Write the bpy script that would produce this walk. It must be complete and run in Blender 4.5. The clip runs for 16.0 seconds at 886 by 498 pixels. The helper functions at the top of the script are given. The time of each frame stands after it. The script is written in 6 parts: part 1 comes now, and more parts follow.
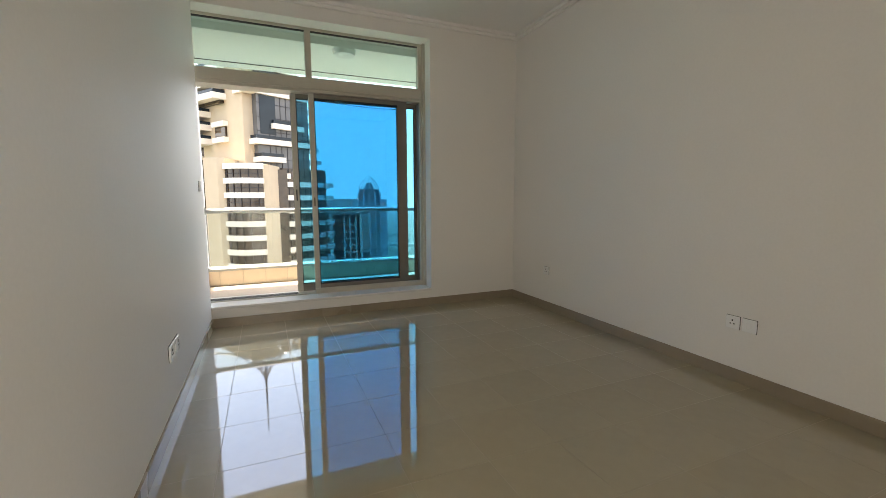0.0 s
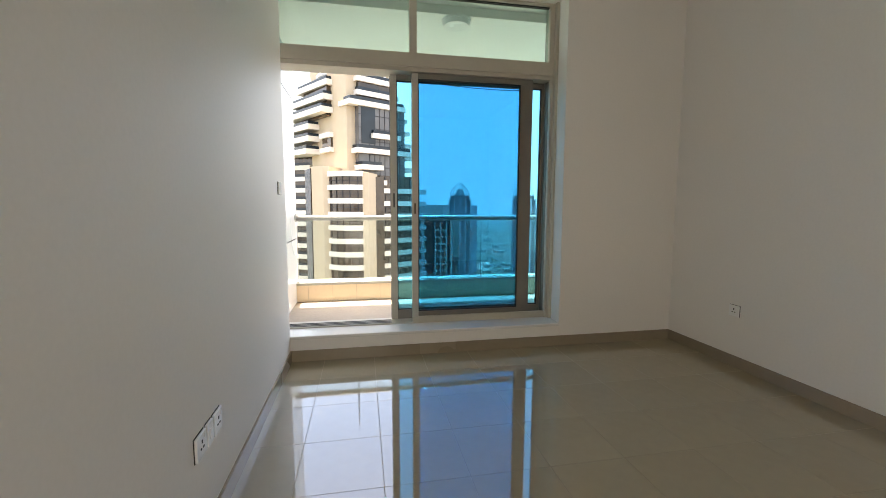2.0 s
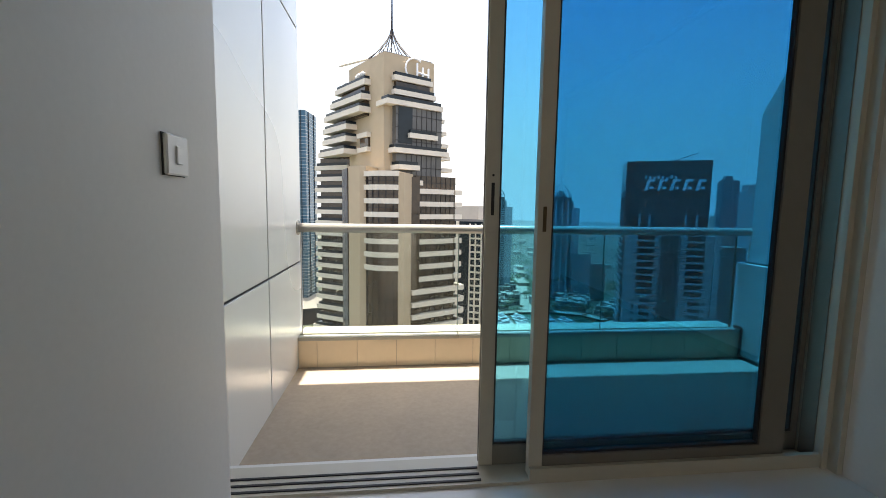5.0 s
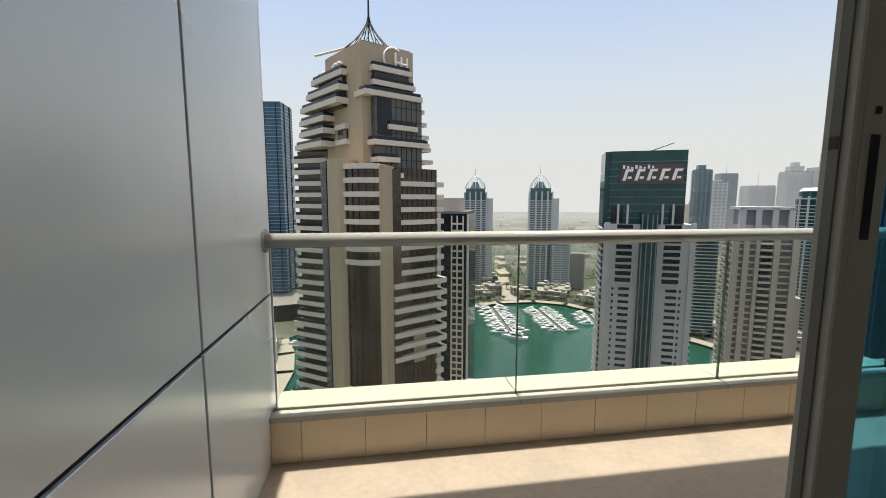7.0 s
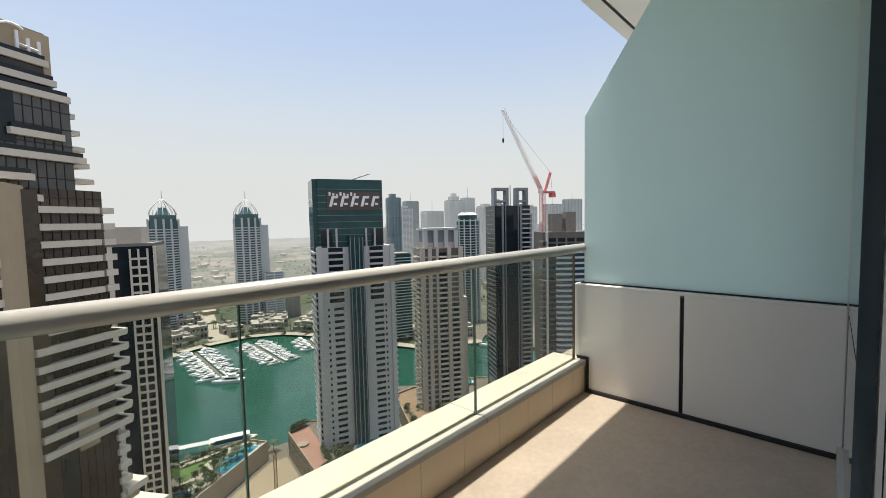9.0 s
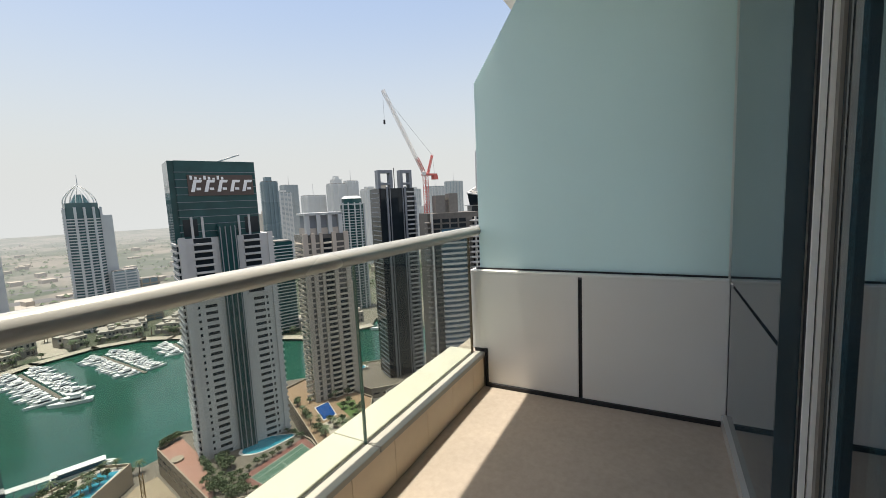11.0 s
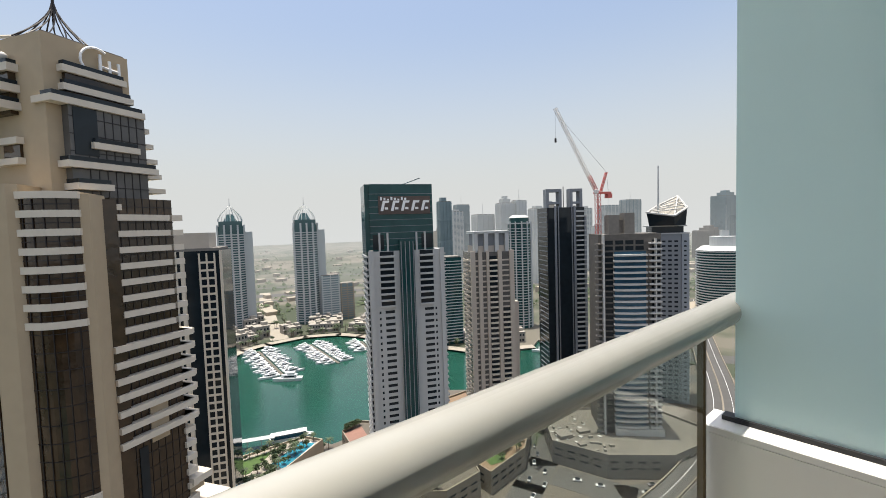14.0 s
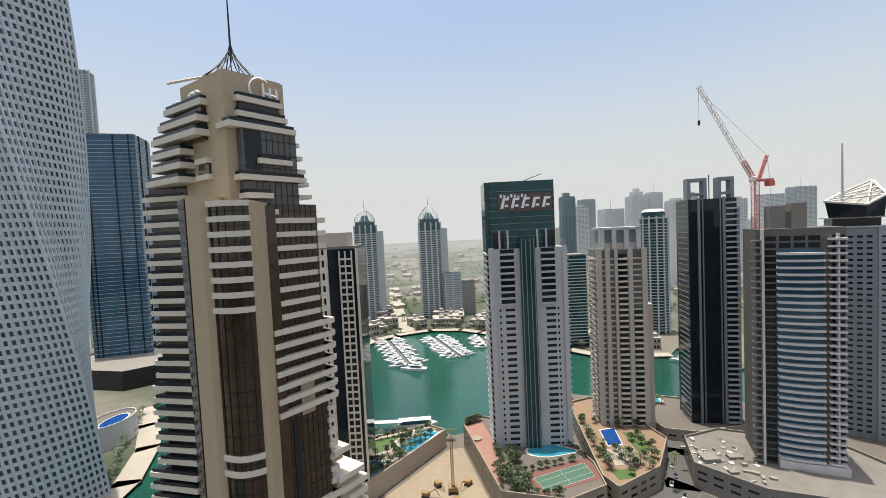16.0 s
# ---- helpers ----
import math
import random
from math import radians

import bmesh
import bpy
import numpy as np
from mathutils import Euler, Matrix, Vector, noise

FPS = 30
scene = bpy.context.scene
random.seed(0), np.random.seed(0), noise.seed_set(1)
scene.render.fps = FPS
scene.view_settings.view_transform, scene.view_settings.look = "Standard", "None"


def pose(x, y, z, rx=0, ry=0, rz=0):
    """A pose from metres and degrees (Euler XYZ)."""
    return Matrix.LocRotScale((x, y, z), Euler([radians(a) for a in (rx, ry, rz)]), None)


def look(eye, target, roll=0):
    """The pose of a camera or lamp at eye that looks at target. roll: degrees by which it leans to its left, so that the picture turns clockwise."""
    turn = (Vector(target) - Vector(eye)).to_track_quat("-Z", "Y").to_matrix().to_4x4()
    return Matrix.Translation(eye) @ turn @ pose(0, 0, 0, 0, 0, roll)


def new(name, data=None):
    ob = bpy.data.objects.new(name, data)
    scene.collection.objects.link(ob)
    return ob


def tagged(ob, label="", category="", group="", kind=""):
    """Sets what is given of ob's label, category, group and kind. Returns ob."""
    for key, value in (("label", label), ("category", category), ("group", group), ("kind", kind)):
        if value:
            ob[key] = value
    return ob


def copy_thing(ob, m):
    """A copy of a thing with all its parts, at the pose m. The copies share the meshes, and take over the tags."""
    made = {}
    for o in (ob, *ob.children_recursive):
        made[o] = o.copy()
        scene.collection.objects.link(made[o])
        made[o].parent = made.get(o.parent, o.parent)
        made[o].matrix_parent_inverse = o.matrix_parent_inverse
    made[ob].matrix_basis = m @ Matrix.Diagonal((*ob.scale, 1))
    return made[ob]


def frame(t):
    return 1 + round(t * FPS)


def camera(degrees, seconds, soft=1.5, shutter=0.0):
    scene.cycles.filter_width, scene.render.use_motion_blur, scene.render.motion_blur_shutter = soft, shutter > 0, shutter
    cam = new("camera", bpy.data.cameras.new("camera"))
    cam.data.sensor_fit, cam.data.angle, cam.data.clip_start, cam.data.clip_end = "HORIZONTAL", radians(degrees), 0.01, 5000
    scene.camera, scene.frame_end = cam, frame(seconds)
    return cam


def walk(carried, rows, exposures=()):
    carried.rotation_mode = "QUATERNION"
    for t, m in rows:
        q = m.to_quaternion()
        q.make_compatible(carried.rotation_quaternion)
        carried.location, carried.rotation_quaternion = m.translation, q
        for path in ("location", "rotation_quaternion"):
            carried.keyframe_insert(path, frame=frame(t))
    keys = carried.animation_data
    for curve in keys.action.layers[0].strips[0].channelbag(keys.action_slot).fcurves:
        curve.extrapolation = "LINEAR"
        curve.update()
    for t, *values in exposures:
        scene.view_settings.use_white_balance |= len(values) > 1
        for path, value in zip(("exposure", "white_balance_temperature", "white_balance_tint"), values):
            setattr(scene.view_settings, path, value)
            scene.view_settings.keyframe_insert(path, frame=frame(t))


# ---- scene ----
cam = camera(93.4, 16.0, soft=0.9)
PATH = [
    (0, (0.512, -4.431, 1.208), (1.29, -2.603, 0.975), -0.2),
    (0.5, (0.534, -4.282, 1.182), (1.195, -2.411, 0.931), -0.0),
    (1, (0.532, -3.982, 1.221), (1.074, -2.072, 0.974), 0.1),
    (1.5, (0.555, -3.66, 1.193), (0.995, -1.722, 0.967), -0.1),
    (2, (0.572, -3.331, 1.214), (0.947, -1.377, 1.011), 0.2),
    (2.5, (0.55, -2.971, 1.242), (0.9, -1.011, 1.053), 0.4),
    (3, (0.552, -2.613, 1.234), (0.901, -0.652, 1.054), 0.4),
    (3.5, (0.538, -2.259, 1.24), (0.88, -0.297, 1.061), 0.3),
    (4, (0.51, -1.909, 1.23), (0.811, 0.06, 1.055), 0.6),
    (4.5, (0.502, -1.532, 1.238), (0.753, 0.442, 1.035), 0.9),
    (4.7, (0.501, -1.409, 1.232), (0.717, 0.57, 1.033), 0.9),
    (7, (0.279, -0.097, 1.251), (0.584, 1.865, 1.015), 0.1),
    (7.5, (0.265, 0.05, 1.251), (0.768, 1.973, 1.032), 0.1),
    (8, (0.333, 0.298, 1.323), (1.089, 2.14, 1.132), -0.0),
    (8.5, (0.373, 0.371, 1.381), (1.45, 2.05, 1.236), -0.3),
    (9, (0.452, 0.488, 1.273), (1.91, 1.851, 1.145), -1.2),
    (9.5, (0.445, 0.556, 1.264), (2.151, 1.585, 1.095), -2.1),
    (12, (1.218, 0.89, 1.271), (2.981, 1.805, 1.04), -2.6),
    (12.5, (1.447, 0.991, 1.266), (3.13, 2.051, 1.064), -2.7),
    (13, (1.708, 1.092, 1.284), (3.281, 2.316, 1.117), -2.4),
    (13.5, (1.853, 1.235, 1.289), (3.286, 2.624, 1.155), -2.0),
    (14, (2.151, 1.452, 1.283), (3.433, 2.983, 1.177), -1.8),
    (14.5, (2.401, 1.589, 1.258), (3.539, 3.232, 1.171), -1.8),
    (15, (2.58, 1.64, 1.28), (3.593, 3.363, 1.2), -1.8),
    (15.5, (2.66, 1.665, 1.33), (3.561, 3.448, 1.243), -2.2),
    (16, (2.71, 1.68, 1.37), (3.506, 3.512, 1.275), -2.7),
]
walk(cam, [(t, look(eye, target, roll)) for t, eye, target, roll in PATH],
     [(0, 2.8, 7150, 10), (1.5, 2.85, 7150, 11), (2.5, 2.75, 7150, 11), (3.5, 2.4, 7050, 10), (4.7, 1.85, 6950, 9), (6.8, 0.62, 6850, 7), (8.5, 0.58, 6800, 7), (13, 0.55, 6750, 7), (14.5, 0.46, 6750, 7), (16, 0.5, 6750, 7)])

# ---- world and sun ----
world = bpy.data.worlds.new("World")
scene.world = world
world.use_nodes = True
wn = world.node_tree.nodes
sky = wn.new("ShaderNodeTexSky")
sky.sky_type, sky.sun_disc = "NISHITA", False
SUN_WAY = Vector((-0.025, 0.075, 1.0)).normalized()
sky.sun_elevation = math.asin(SUN_WAY.z)
sky.sun_rotation = math.atan2(SUN_WAY.x, SUN_WAY.y)
sky.air_density, sky.dust_density, sky.ozone_density = 1.0, 4.0, 1.0
wn["Background"].inputs["Strength"].default_value = 0.15
world.node_tree.links.new(sky.outputs["Color"], wn["Background"].inputs["Color"])
sun = new("sun", bpy.data.lights.new("sun", "SUN"))
sun.data.energy, sun.data.angle, sun.data.color = 4.2, radians(0.6), (1.0, 0.95, 0.88)
sun.rotation_mode = "QUATERNION"
sun.rotation_quaternion = SUN_WAY.to_track_quat("Z", "Y")
sun.location = (0, 20, 60)
# fill lamp added to brighten the room, in an unseen doorway behind the walker
room_fill = new("room_fill_lamp", bpy.data.lights.new("room_fill_lamp", "AREA"))
room_fill.data.shape, room_fill.data.size, room_fill.data.size_y = "RECTANGLE", 0.86, 2.05
room_fill.data.energy, room_fill.data.color = 4.2, (1.0, 0.93, 0.84)
room_fill.matrix_basis = look((0.50, -5.46, 1.05), (0.50, 0, 1.05))

# ---- helpers ----
G = -134.0          # street level below the room's floor
WATER = -136.0
CO, SI = math.cos(radians(23.4)), math.sin(radians(23.4))


def cityxy(r, f):
    """City plan (across, along the view over the marina) to world."""
    return 2.5 + r * CO + f * SI, 1.7 - r * SI + f * CO


def citypose(r, f, z=G, turn=0.0):
    x, y = cityxy(r, f)
    return pose(x, y, z, 0, 0, -23.4 + turn)


def link(name, bm, m, smooth=False):
    me = bpy.data.meshes.new(name)
    bm.normal_update()
    bm.to_mesh(me)
    bm.free()
    if smooth:
        me.polygons.foreach_set("use_smooth", [True] * len(me.polygons))
    if m:
        me.materials.append(m)
    return me


def part(name, bm, m, parent, label="", smooth=False):
    ob = new(name, bm if isinstance(bm, bpy.types.Mesh) else link(name, bm, m, smooth))
    ob.parent = parent
    if label:
        ob["label"] = label
    return ob


def thing(name, m, label, category, group="", kind=""):
    ob = new(name)
    ob.empty_display_size = 0.2
    ob.matrix_basis = m
    return tagged(ob, label, category, group, kind)


def solid(name, bm, mt, label, category, kind="", group="", smooth=False):
    return tagged(new(name, link(name, bm, mt, smooth)), label, category, group, kind)


def box(bm, x0, x1, y0, y1, z0, z1):
    v = [bm.verts.new((x, y, z)) for z in (z0, z1) for y in (y0, y1) for x in (x0, x1)]
    for q in ((0, 2, 3, 1), (4, 5, 7, 6), (0, 1, 5, 4), (2, 6, 7, 3), (0, 4, 6, 2), (1, 3, 7, 5)):
        bm.faces.new([v[i] for i in q])
    return bm


def boxes(*bs):
    bm = bmesh.new()
    for b in bs:
        box(bm, *b)
    return bm


def bevelled(x0, x1, y0, y1, z0, z1, w=0.004, seg=1):
    bm = boxes((x0, x1, y0, y1, z0, z1))
    bmesh.ops.bevel(bm, geom=bm.edges[:], offset=w, segments=seg, affect="EDGES")
    return bm


def prism(bm, pts, z0, z1):
    """An upright solid on a plan polygon."""
    area = sum(a[0] * b[1] - b[0] * a[1] for a, b in zip(pts, pts[1:] + pts[:1]))
    pts = pts if area > 0 else pts[::-1]
    lo = [bm.verts.new((*p, z0)) for p in pts]
    hi = [bm.verts.new((*p, z1)) for p in pts]
    bm.faces.new(lo[::-1])
    bm.faces.new(hi)
    n = len(pts)
    for i in range(n):
        bm.faces.new((lo[i], lo[(i + 1) % n], hi[(i + 1) % n], hi[i]))
    return bm


def ring(bm, rad, z0, z1, n=20, cx=0, cy=0, rad2=None):
    pts0 = [(cx + rad * math.cos(2 * math.pi * i / n), cy + rad * math.sin(2 * math.pi * i / n)) for i in range(n)]
    if rad2 is None:
        return prism(bm, pts0, z0, z1)
    lo = [bm.verts.new((*p, z0)) for p in pts0]
    hi = [bm.verts.new((cx + (p[0] - cx) * rad2 / rad, cy + (p[1] - cy) * rad2 / rad, z1)) for p in pts0]
    bm.faces.new(lo[::-1])
    bm.faces.new(hi)
    for i in range(n):
        bm.faces.new((lo[i], lo[(i + 1) % n], hi[(i + 1) % n], hi[i]))
    return bm


def rod(bm, a, b, rad, n=6, rad2=None):
    """A round bar from a to b."""
    a, b = Vector(a), Vector(b)
    q = (b - a).to_track_quat("Z", "Y")
    ends = []
    for p, rr in ((a, rad), (b, rad if rad2 is None else rad2)):
        ends.append([bm.verts.new(p + q @ Vector((rr * math.cos(2 * math.pi * i / n), rr * math.sin(2 * math.pi * i / n), 0))) for i in range(n)])
    bm.faces.new(ends[0][::-1])
    bm.faces.new(ends[1])
    for i in range(n):
        bm.faces.new((ends[0][i], ends[0][(i + 1) % n], ends[1][(i + 1) % n], ends[1][i]))
    return bm


# ---- materials ----
def mat(name, col, rough=0.6, metal=0.0, grain=8.0, vary=0.12, bump=0.0, spec=0.5, coat=0.0, big=0.0, rand=0.0):
    m = bpy.data.materials.new(name)
    m.use_nodes = True
    nt = m.node_tree
    n, l = nt.nodes, nt.links.new
    p = n["Principled BSDF"]
    p.inputs["Roughness"].default_value, p.inputs["Metallic"].default_value = rough, metal
    p.inputs["Specular IOR Level"].default_value = spec
    p.inputs["Coat Weight"].default_value = coat
    tc = n.new("ShaderNodeTexCoord")
    no = n.new("ShaderNodeTexNoise")
    no.inputs["Scale"].default_value, no.inputs["Detail"].default_value = grain, 6.0
    l(tc.outputs["Object"], no.inputs["Vector"])
    no2 = n.new("ShaderNodeTexNoise")
    no2.inputs["Scale"].default_value = big or grain / 9.0
    l(tc.outputs["Object"], no2.inputs["Vector"])
    add = n.new("ShaderNodeMath")
    add.operation = "ADD"
    l(no.outputs["Fac"], add.inputs[0])
    l(no2.outputs["Fac"], add.inputs[1])
    if rand:
        oi = n.new("ShaderNodeObjectInfo")
        mr = n.new("ShaderNodeMath")
        mr.operation, mr.inputs[1].default_value = "MULTIPLY_ADD", rand
        l(oi.outputs["Random"], mr.inputs[0])
        l(add.outputs[0], mr.inputs[2])
        add = mr
    mp = n.new("ShaderNodeMapRange")
    mp.inputs["From Min"].default_value, mp.inputs["From Max"].default_value = 0.55, 1.45 + rand
    mp.inputs["To Min"].default_value, mp.inputs["To Max"].default_value = 1.0 - vary, 1.0 + vary
    l(add.outputs[0], mp.inputs["Value"])
    mx = n.new("ShaderNodeVectorMath")
    mx.operation = "SCALE"
    mx.inputs[0].default_value = col
    l(mp.outputs["Result"], mx.inputs["Scale"])
    l(mx.outputs["Vector"], p.inputs["Base Color"])
    mr2 = n.new("ShaderNodeMapRange")
    mr2.inputs["From Min"].default_value, mr2.inputs["From Max"].default_value = 0.3, 0.7
    mr2.inputs["To Min"].default_value, mr2.inputs["To Max"].default_value = rough * 0.85, min(1.0, rough * 1.15)
    l(no2.outputs["Fac"], mr2.inputs["Value"])
    l(mr2.outputs["Result"], p.inputs["Roughness"])
    if bump:
        bu = n.new("ShaderNodeBump")
        bu.inputs["Strength"].default_value, bu.inputs["Distance"].default_value = 0.5, bump
        l(no.outputs["Fac"], bu.inputs["Height"])
        l(bu.outputs["Normal"], p.inputs["Normal"])
    return m


def glass(name, tint, gloss=1.0, rough=0.0, dust=0.0):
    """A thin pane: tinted see-through with a mirror-like sheen at grazing angles."""
    m = bpy.data.materials.new(name)
    m.use_nodes = True
    nt = m.node_tree
    n, l = nt.nodes, nt.links.new
    n.remove(n["Principled BSDF"])
    tr, gl, mix = n.new("ShaderNodeBsdfTransparent"), n.new("ShaderNodeBsdfGlossy"), n.new("ShaderNodeMixShader")
    fr, pw, mu = n.new("ShaderNodeLayerWeight"), n.new("ShaderNodeMath"), n.new("ShaderNodeMath")
    tr.inputs["Color"].default_value = (*tint, 1)
    gl.inputs["Roughness"].default_value = rough
    pw.operation, pw.inputs[1].default_value = "POWER", 4.0
    mu.operation, mu.inputs[1].default_value, mu.inputs[2].default_value = "MULTIPLY_ADD", 0.7 * gloss, 0.03 * gloss
    l(fr.outputs["Facing"], pw.inputs[0])
    l(pw.outputs[0], mu.inputs[0])
    l(mu.outputs[0], mix.inputs[0])
    l(tr.outputs[0], mix.inputs[1])
    l(gl.outputs[0], mix.inputs[2])
    l(mix.outputs[0], n["Material Output"].inputs["Surface"])
    if dust:
        tc, no, mp, df, m2 = (n.new("ShaderNode" + k) for k in ("TexCoord", "TexNoise", "MapRange", "BsdfDiffuse", "MixShader"))
        no.inputs["Scale"].default_value, no.inputs["Detail"].default_value = 2.5, 8
        mp.inputs["From Min"].default_value, mp.inputs["From Max"].default_value = 0.3, 0.75
        mp.inputs["To Min"].default_value, mp.inputs["To Max"].default_value = dust * 0.4, dust * 1.8
        df.inputs["Color"].default_value = (0.7, 0.68, 0.62, 1)
        l(tc.outputs["Object"], no.inputs["Vector"])
        l(no.outputs["Fac"], mp.inputs["Value"])
        l(mp.outputs["Result"], m2.inputs[0])
        l(mix.outputs[0], m2.inputs[1])
        l(df.outputs[0], m2.inputs[2])
        l(m2.outputs[0], n["Material Output"].inputs["Surface"])
    return m


def frosted(name, col, through_part=0.5):
    m = mat(name, col, 0.35, 0, 3.0, 0.04)
    n, l = m.node_tree.nodes, m.node_tree.links.new
    tl, mix = n.new("ShaderNodeBsdfTranslucent"), n.new("ShaderNodeMixShader")
    tl.inputs["Color"].default_value = (*col, 1)
    mix.inputs[0].default_value = through_part
    l(n["Principled BSDF"].outputs[0], mix.inputs[1])
    l(tl.outputs[0], mix.inputs[2])
    l(mix.outputs[0], n["Material Output"].inputs["Surface"])
    return m


WHITE_WALL = mat("white_wall_paint", (0.80, 0.78, 0.75), 0.55, 0, 60, 0.03, 0.0006, big=0.8)
CEIL_WHITE = mat("ceiling_white", (0.84, 0.83, 0.80), 0.7, 0, 40, 0.02)
TILE = mat("polished_beige_tile", (0.36, 0.31, 0.21), 0.03, 0, 14, 0.07, 0.0, 1.0, 0.45, rand=0.25)
GROUT = mat("dark_grout", (0.16, 0.14, 0.12), 0.8, 0, 50, 0.2)
FLOOR_GROUT = mat("tile_joint_grout", (0.33, 0.28, 0.20), 0.8, 0, 50, 0.15)
BALC_GROUT = mat("balcony_grout", (0.36, 0.30, 0.24), 0.85, 0, 40, 0.15)
SKIRT = mat("taupe_skirting_tile", (0.29, 0.24, 0.175), 0.25, 0, 12, 0.06)
MARBLE = mat("white_marble_sill", (0.78, 0.77, 0.75), 0.15, 0, 5, 0.07)
ALU = mat("beige_painted_aluminium", (0.50, 0.47, 0.40), 0.35, 0.0, 30, 0.04)
# the same beige aluminium, darkened to imitate its backlit faces
ALU_SHADED = mat("shaded_beige_aluminium", (0.20, 0.185, 0.16), 0.4, 0.2, 30, 0.06)
RUBBER = mat("black_seal", (0.015, 0.015, 0.017), 0.6, 0, 40, 0.2)
PLASTIC = mat("white_socket_plastic", (0.88, 0.88, 0.88), 0.25, 0, 30, 0.02)
HOLE_AND_SHADOW = mat("slot_and_shadow_black", (0.03, 0.03, 0.03), 0.6, 0, 30, 0.1)
BLUE_GLASS = glass("blue_tinted_glass", (0.345, 0.655, 0.79), 2.1)
TRANSOM_GLASS = glass("pale_green_glass", (0.80, 0.93, 0.91), 1.0)
RAIL_GLASS = glass("dusty_clear_glass", (0.90, 0.93, 0.90), 0.7, dust=0.05)
CLAD = mat("pale_grey_aluminium_panel", (0.82, 0.82, 0.80), 0.28, 0.2, 2.0, 0.03)
CLAD_R = mat("warm_grey_aluminium_panel", (0.80, 0.78, 0.74), 0.38, 0.1, 2.0, 0.03)
FROST = frosted("frosted_green_glass", (0.71, 0.83, 0.82), 0.58)
SPANDREL = mat("dark_blue_spandrel_glass", (0.03, 0.05, 0.06), 0.04, 0.0, 4, 0.1, 0, 0.9)
RAIL_WHITE = mat("cream_painted_rail", (0.47, 0.455, 0.415), 0.24, 0.1, 20, 0.05)
COPE_GREY = mat("grey_stone_coping", (0.42, 0.40, 0.34), 0.6, 0, 18, 0.1, 0.001)
COPE_CREAM = mat("cream_painted_ledge", (0.56, 0.53, 0.43), 0.5, 0, 14, 0.08)
BTILE = mat("pink_beige_balcony_tile", (0.74, 0.645, 0.54), 0.45, 0, 20, 0.06, 0.0008, rand=0.3)
BWALL = mat("sand_parapet_tile", (0.72, 0.59, 0.42), 0.5, 0, 16, 0.06, 0.0008, rand=0.3)
SOFFIT = mat("white_soffit", (0.80, 0.80, 0.78), 0.6, 0, 10, 0.03)
STEEL = mat("rusty_post", (0.10, 0.07, 0.035), 0.5, 0.4, 30, 0.3)

CREAM = mat("cream_render", (0.40, 0.315, 0.21), 0.75, 0, 0.4, 0.07)
CREAM_BAND = mat("pale_balcony_band", (0.60, 0.54, 0.45), 0.7, 0, 0.5, 0.07)
# tone varies widely to imitate patchy reflections of the city
BRONZE = mat("bronze_glass_painted_reflections", (0.034, 0.020, 0.010), 0.06, 0.0, 0.35, 0.85, 0.2, 0.5)
GREY_GLASS = mat("grey_glass", (0.115, 0.11, 0.105), 0.2, 0.1, 0.3, 0.3, 0.04, 0.28)
DARK_GLASS = mat("dark_glass", (0.012, 0.018, 0.023), 0.06, 0.0, 0.3, 0.4, 0.04, 0.28)
TEAL_GLASS = mat("teal_glass", (0.018, 0.062, 0.064), 0.06, 0.1, 0.2, 0.35, 0.04, 0.28)
BLUE_FACADE = mat("blue_facade_glass", (0.04, 0.105, 0.165), 0.06, 0.2, 0.1, 0.4, 0.04, 0.4)
GREY_WALL = mat("pale_grey_render", (0.42, 0.425, 0.42), 0.75, 0, 0.4, 0.06)
DIM_WALL = mat("mid_grey_panels", (0.20, 0.215, 0.235), 0.6, 0, 0.4, 0.06)
BEIGE_WALL = mat("beige_stone_render", (0.46, 0.405, 0.345), 0.75, 0, 0.4, 0.07)
CONCRETE = mat("raw_concrete", (0.19, 0.175, 0.155), 0.85, 0, 0.6, 0.2)
WHITE_RENDER = mat("white_render", (0.50, 0.49, 0.47), 0.7, 0, 0.5, 0.05)
# FAR_GREY and FAR_BLUE are paled to put distance haze into their colour
FAR_GREY = mat("haze_paled_grey_render", (0.47, 0.485, 0.48), 0.8, 0, 0.1, 0.06)
FAR_BLUE = mat("haze_paled_blue_grey_glass", (0.17, 0.23, 0.25), 0.3, 0, 0.1, 0.15)
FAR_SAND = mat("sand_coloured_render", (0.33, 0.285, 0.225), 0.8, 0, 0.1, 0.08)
SILVER = mat("silver_metal", (0.55, 0.56, 0.58), 0.35, 0.7, 0.5, 0.05)
DARK_METAL = mat("dark_metal", (0.028, 0.024, 0.024), 0.5, 0.5, 1.0, 0.15)
CRANE_RED = mat("crane_red_paint", (0.55, 0.12, 0.10), 0.5, 0, 1.0, 0.15)
CRANE_WHITE = mat("crane_white_paint", (0.70, 0.66, 0.63), 0.5, 0, 1.0, 0.1)
YELLOW = mat("site_yellow_paint", (0.24, 0.15, 0.06), 0.5, 0, 1.0, 0.15)
SIGN_WHITE = mat("white_sign_letters", (0.82, 0.82, 0.82), 0.4, 0, 1.0, 0.03)
SIGN_DARK = mat("dark_sign_board", (0.085, 0.06, 0.05), 0.6, 0, 0.6, 0.2)
SAND = mat("site_sand", (0.235, 0.19, 0.135), 0.9, 0, 0.3, 0.18)
PAVE = mat("beige_paving", (0.108, 0.094, 0.077), 0.85, 0, 0.4, 0.12)
TERRA = mat("terracotta_paving", (0.25, 0.135, 0.105), 0.85, 0, 0.5, 0.12)
ASPHALT = mat("asphalt", (0.075, 0.073, 0.07), 0.9, 0, 0.3, 0.15)
GRASS = mat("lawn", (0.055, 0.10, 0.025), 0.9, 0, 2.0, 0.3)
